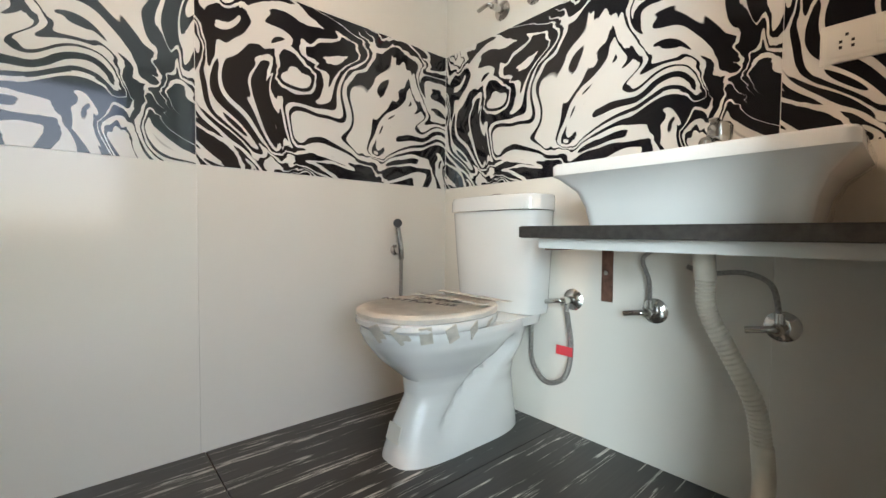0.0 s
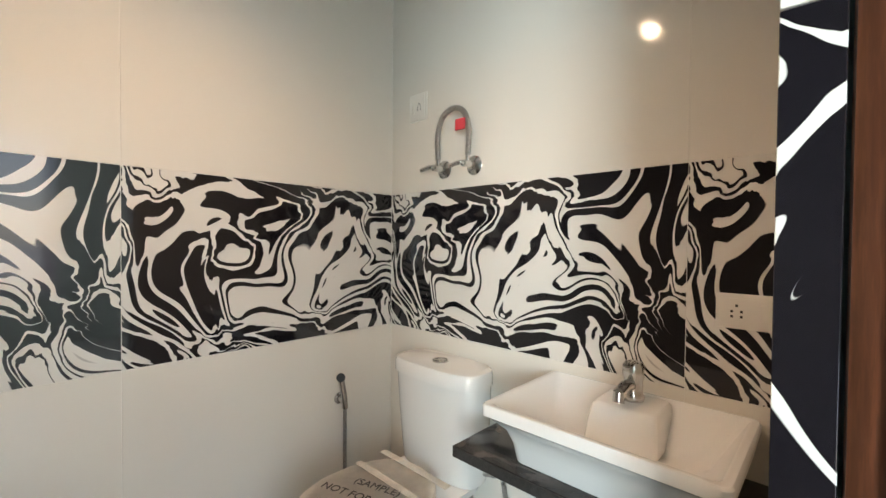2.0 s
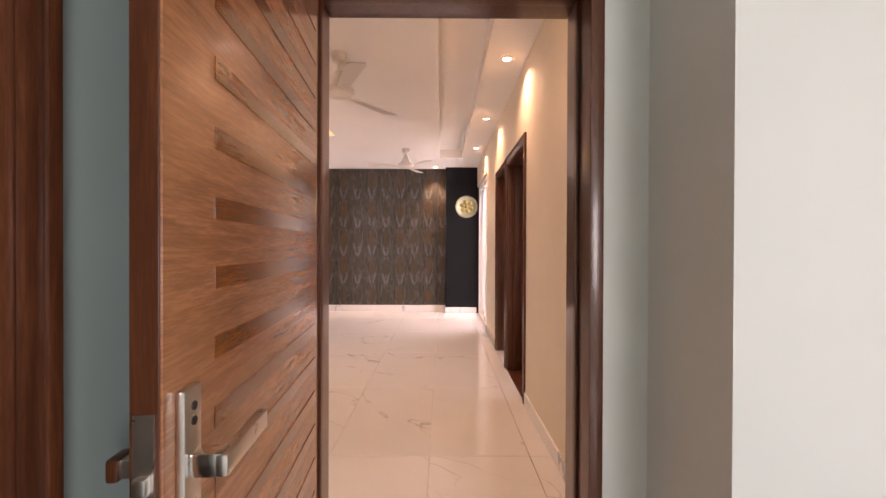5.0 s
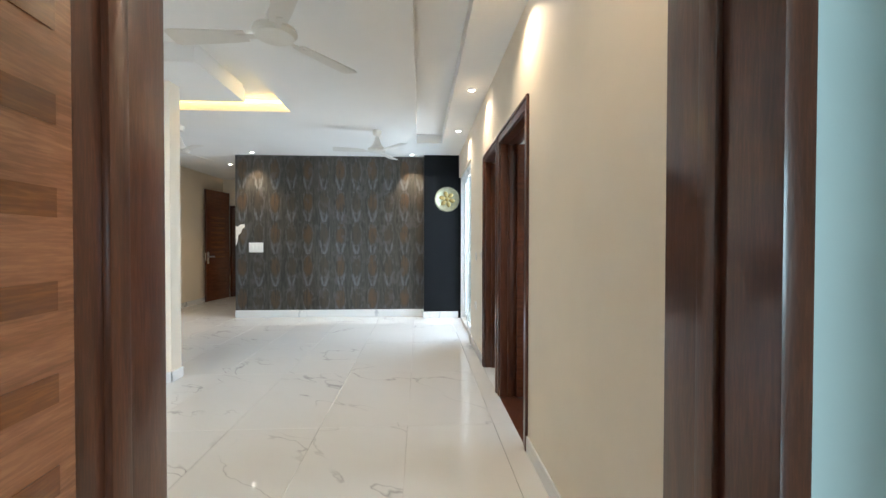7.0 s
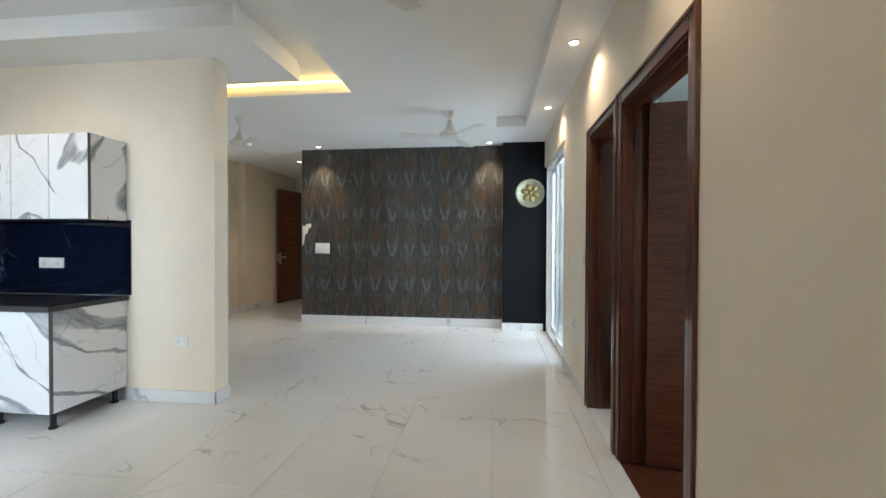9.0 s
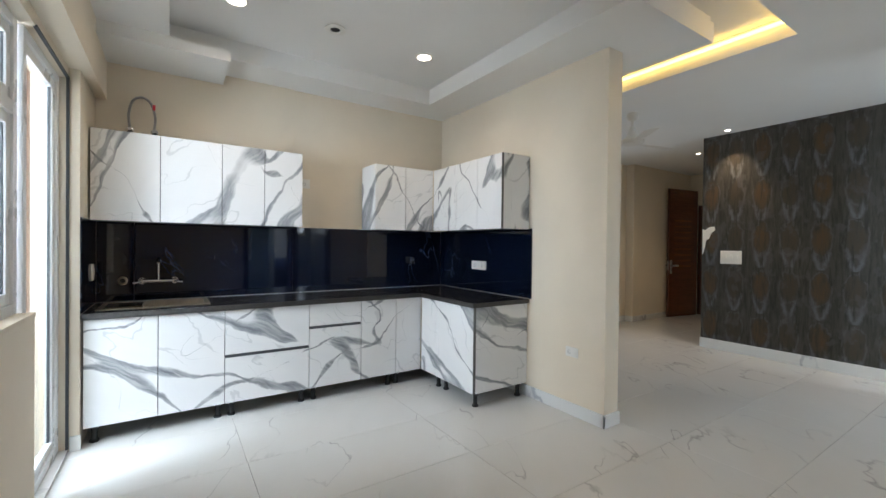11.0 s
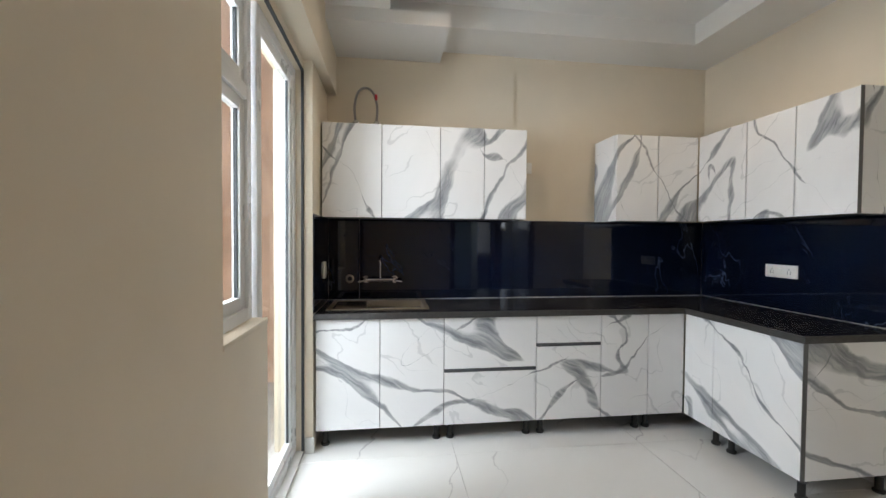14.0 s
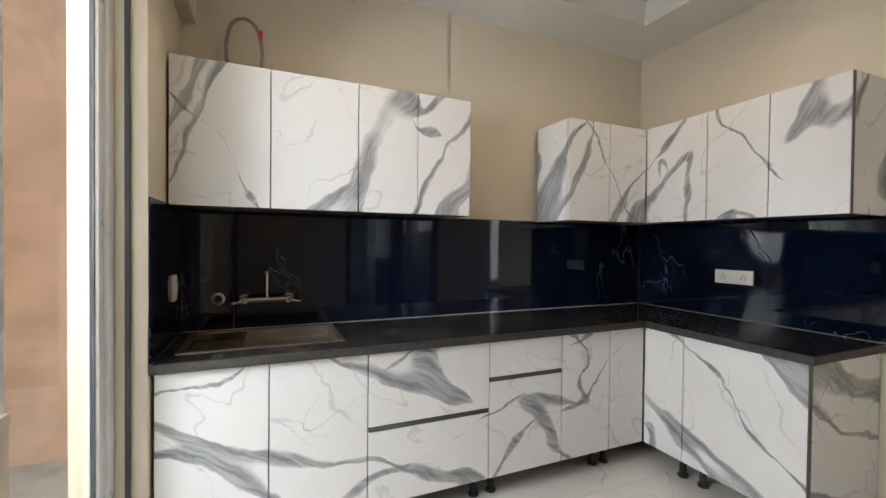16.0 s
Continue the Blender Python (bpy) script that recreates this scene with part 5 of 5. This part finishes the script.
# vanity
ct = thing("vanity_counter", (1.73, 1.05, 0.65), "dark granite vanity slab on a steel bracket", "counter")
part("slab", slab(1.540, 1.904, 0.704, 1.393, 0.658, 0.689, bevel=0.003), GRANITE, ct)
part("front_edge", slab(1.5365, 1.5395, 0.704, 1.393, 0.660, 0.687), GRANITE_EDGE, ct, "rough granite front edge")
part("side_edge", slab(1.5395, 1.905, 1.3935, 1.3965, 0.660, 0.687), GRANITE_EDGE, ct)
part("sub_slab", slab(1.575, 1.904, 0.704, 1.36, 0.632, 0.6575), SKIRT, ct, "pale stone strip below the slab")
br = thing("bracket", (1.9, 1.34, 0.46), "rusty steel angle bracket under the slab", "bracket")
part("upright", slab(1.902, 1.908, 1.322, 1.358, 0.46, 0.632), IRON, br)
part("arm", slab(1.60, 1.902, 1.322, 1.358, 0.627, 0.6315), IRON, br)
part("bolt", rod((1.902, 1.34, 0.55), (1.894, 1.34, 0.55), 0.007), CHROME, br)

ba = thing("wash_basin", (1.72, 1.04, 0.69), "white rectangular ceramic countertop basin", "basin")


def rounded(bm, x0, x1, y0, y1, z, r, k=5):
    pts = []
    for cx, cy, a0 in ((x1 - r, y1 - r, 0), (x0 + r, y1 - r, 90), (x0 + r, y0 + r, 180), (x1 - r, y0 + r, 270)):
        for i in range(k):
            a = radians(a0 + 90 * i / (k - 1))
            pts.append(bm.verts.new((cx + r * math.cos(a), cy + r * math.sin(a), z)))
    return pts


bm = bmesh.new()
X0, X1, Y0, Y1 = 1.528, 1.905, 0.772, 1.298
rows = [(0.06, 0.690, 0.03), (0.058, 0.70, 0.03), (0.052, 0.735, 0.03), (0.038, 0.77, 0.028), (0.012, 0.797, 0.025), (0.0, 0.806, 0.022), (0.0, 0.828, 0.02), (0.004, 0.833, 0.02), (0.016, 0.833, 0.02), (0.022, 0.829, 0.02)]
rings = [rounded(bm, X0 + i, X1 - i * 0.35, Y0 + i, Y1 - i, z, r) for i, z, r in rows]
rings += [rounded(bm, X0 + 0.075, X1 - 0.11, Y0 + 0.075, Y1 - 0.075, 0.745, 0.03), rounded(bm, X0 + 0.10, X1 - 0.125, Y0 + 0.10, Y1 - 0.10, 0.732, 0.03)]
loft(bm, rings)
part("bowl", bm, CERAMIC, ba)
bm = bmesh.new()
loft(bm, [rounded(bm, 1.755 - a, 1.885, 0.955 - b, 1.105 + b, z, 0.012) for a, b, z in ((0.03, 0.012, 0.742), (0.02, 0.008, 0.79), (0.006, 0.002, 0.826), (-0.004, -0.004, 0.832))])
part("tap_deck", bm, CERAMIC, ba)
part("drain", lathe([(0.024, 0), (0.024, 0.004), (0.012, 0.002), (0.002, 0.002)], (1.66, 1.035, 0.733)), CHROME, ba)
part("print_mark", slab(1.7505, 1.7525, 1.035, 1.065, 0.8105, 0.8145), INK, ba)
fa = thing("basin_tap", (1.82, 1.028, 0.836), "chrome single-lever basin mixer tap", "tap")
part("body", lathe([(0.026, 0), (0.027, 0.01), (0.023, 0.02), (0.023, 0.055), (0.026, 0.06), (0.026, 0.088), (0.02, 0.097), (0.002, 0.099)], (1.82, 1.028, 0.836)), CHROME, fa)
part("spout", tube([(1.815, 1.028, 0.875), (1.775, 1.03, 0.882), (1.735, 1.033, 0.874)], 0.014), CHROME, fa)
part("aerator", rod((1.738, 1.033, 0.876), (1.733, 1.033, 0.852), 0.014), CHROME, fa)
part("lever", slab(1.765, 1.815, 1.019, 1.037, 0.925, 0.936, bevel=0.004), CHROME, fa)

plate("switch_socket", (1.909, 0.805, 1.078), 0.125, 0.083, (-1, 0, 0), [("socket", -0.02, 0.85), ("switch", 0.035, 0.022)], "white socket plate on marbled tile")
plate("socket", (1.909, 1.933, 1.795), 0.105, 0.115, (-1, 0, 0), [("socket", 0.01, 0.8), ("switch", -0.03, 0.02)], "white geyser socket high on the tiles")
ve = thing("exhaust_outlet", (1.91, 1.773, 2.25), "round white vent outlet near the ceiling", "vent")
part("ring", lathe([(0.06, 0), (0.06, 0.006), (0.04, 0.014), (0.035, 0.006), (0.002, 0.006)], (1.909, 1.773, 2.25), "-x"), PLASTIC, ve)
part("grille", boxes((1.899, 1.902, 1.745, 1.80, 2.262, 2.267), (1.899, 1.902, 1.745, 1.80, 2.245, 2.25), (1.899, 1.902, 1.745, 1.80, 2.228, 2.233)), DARK, ve)

# ---- tiles, last ----
G = 0.0015


def tile_mesh(name, w, d, h, material, bev=0.0015):
    """A flat piece with its corner at the origin, w along x, d along y, h along z."""
    return mesh_of(name, slab(0, w, 0, d, 0, h, bevel=bev, seg=1), material)


def piece(me, parent, place):
    ob = new("tile", me)
    ob.location = Vector(place) - BASES[parent]
    ob.parent = parent
    return ob


# bathroom walls: lower, band and upper course
tw = structure("wall_tiling", boxes((-0.69, 1.9065, 2.1063, 2.119, 0, 2.334), (1.9063, 1.919, 0.702, 2.1063, 0, 2.334)), PLASTIC, "glossy cream and marbled wall tiles", "wall tiles")
COURSES = ((0.0, 0.866, WALLTILE), (0.866, 1.443, BAND), (1.443, 2.334, WALLTILE))
for z0, z1, mat in COURSES:
    for u0, u1, left in ((0.936, 1.905, 0.936), (-0.244, 0.936, -0.244), (-0.69, -0.244, -1.424)):
        me = mesh_of("tile", slab(u0 - left, u1 - left - G, 0, 0.006, 0, z1 - z0 - G, bevel=0.0008, seg=1), mat)
        piece(me, tw, (left, 2.105, z0))
    for y1, y0 in ((2.105, 0.931), (0.931, 0.702)):
        bm = slab(0, y1 - y0 - G, 0, 0.006, 0, z1 - z0 - G, bevel=0.0008, seg=1)
        me = mesh_of("tile", bm, mat)
        ob = piece(me, tw, (1.905, y1, z0))
        ob.rotation_euler = (0, 0, radians(-90))
# tiled return beside the bathroom door
tr = structure("wall_return", boxes((1.196, 1.92, 0.656, 0.694, 0, 2.334)), GROUT, "tiled return beside the bathroom doorway", "wall tiles")
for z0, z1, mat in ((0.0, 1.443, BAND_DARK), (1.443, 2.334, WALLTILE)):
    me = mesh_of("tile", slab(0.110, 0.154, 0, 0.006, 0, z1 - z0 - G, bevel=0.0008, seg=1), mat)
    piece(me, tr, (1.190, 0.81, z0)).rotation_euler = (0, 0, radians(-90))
    me = mesh_of("tile", slab(0, 0.70, 0, 0.006, 0, z1 - z0 - G, bevel=0.0008, seg=1), WALLTILE)
    piece(me, tr, (1.197, 0.6945, z0))
# bathroom floor
bf = structure("floor_bathroom", boxes((-0.7, 1.92, 0.55, 2.12, -0.1, -0.006)), GROUT, "black streaked bathroom floor tiles", "floor")
for i, (x0, x1) in enumerate(((-0.69, -0.236), (-0.236, 0.95), (0.95, 1.91))):
    for y0, y1 in ((0.56, 0.912), (0.912, 1.512), (1.512, 2.11)):
        piece(tile_mesh("tile", x1 - x0 - 0.003, y1 - y0 - 0.003, 0.012, BATHFLOOR, 0.001), bf, (x0, y0, -0.0085))
# hall floor
JOINT = plain("pale_floor_joint", (0.58, 0.56, 0.53), 0.6, vary=0.15, scale=12)
hf = structure("floor", boxes((2.05, 12.2, -0.61, 6.2, -0.12, -0.006), (6.8, 8.5, -0.93, -0.61, -0.12, -0.006)), JOINT, "polished white marble floor tiles", "floor")
full = tile_mesh("tile", 1.198, 0.598, 0.012, FLOORTILE, 0.001)
for i in range(-1, 8):
    for j in range(-1, 11):
        x0, y0 = 3.18 + 1.2 * i, -0.47 + 0.6 * j
        x1, y1 = x0 + 1.198, y0 + 0.598
        a, b, c, d = max(x0, 2.06), min(x1, 11.9), max(y0, -0.609), min(y1, 6.0)
        if b - a < 0.02 or d - c < 0.02:
            continue
        me = full if (b - a > 1.19 and d - c > 0.59) else tile_mesh("tile", b - a, d - c, 0.012, FLOORTILE, 0.001)
        piece(me, hf, (a, c, -0.012))
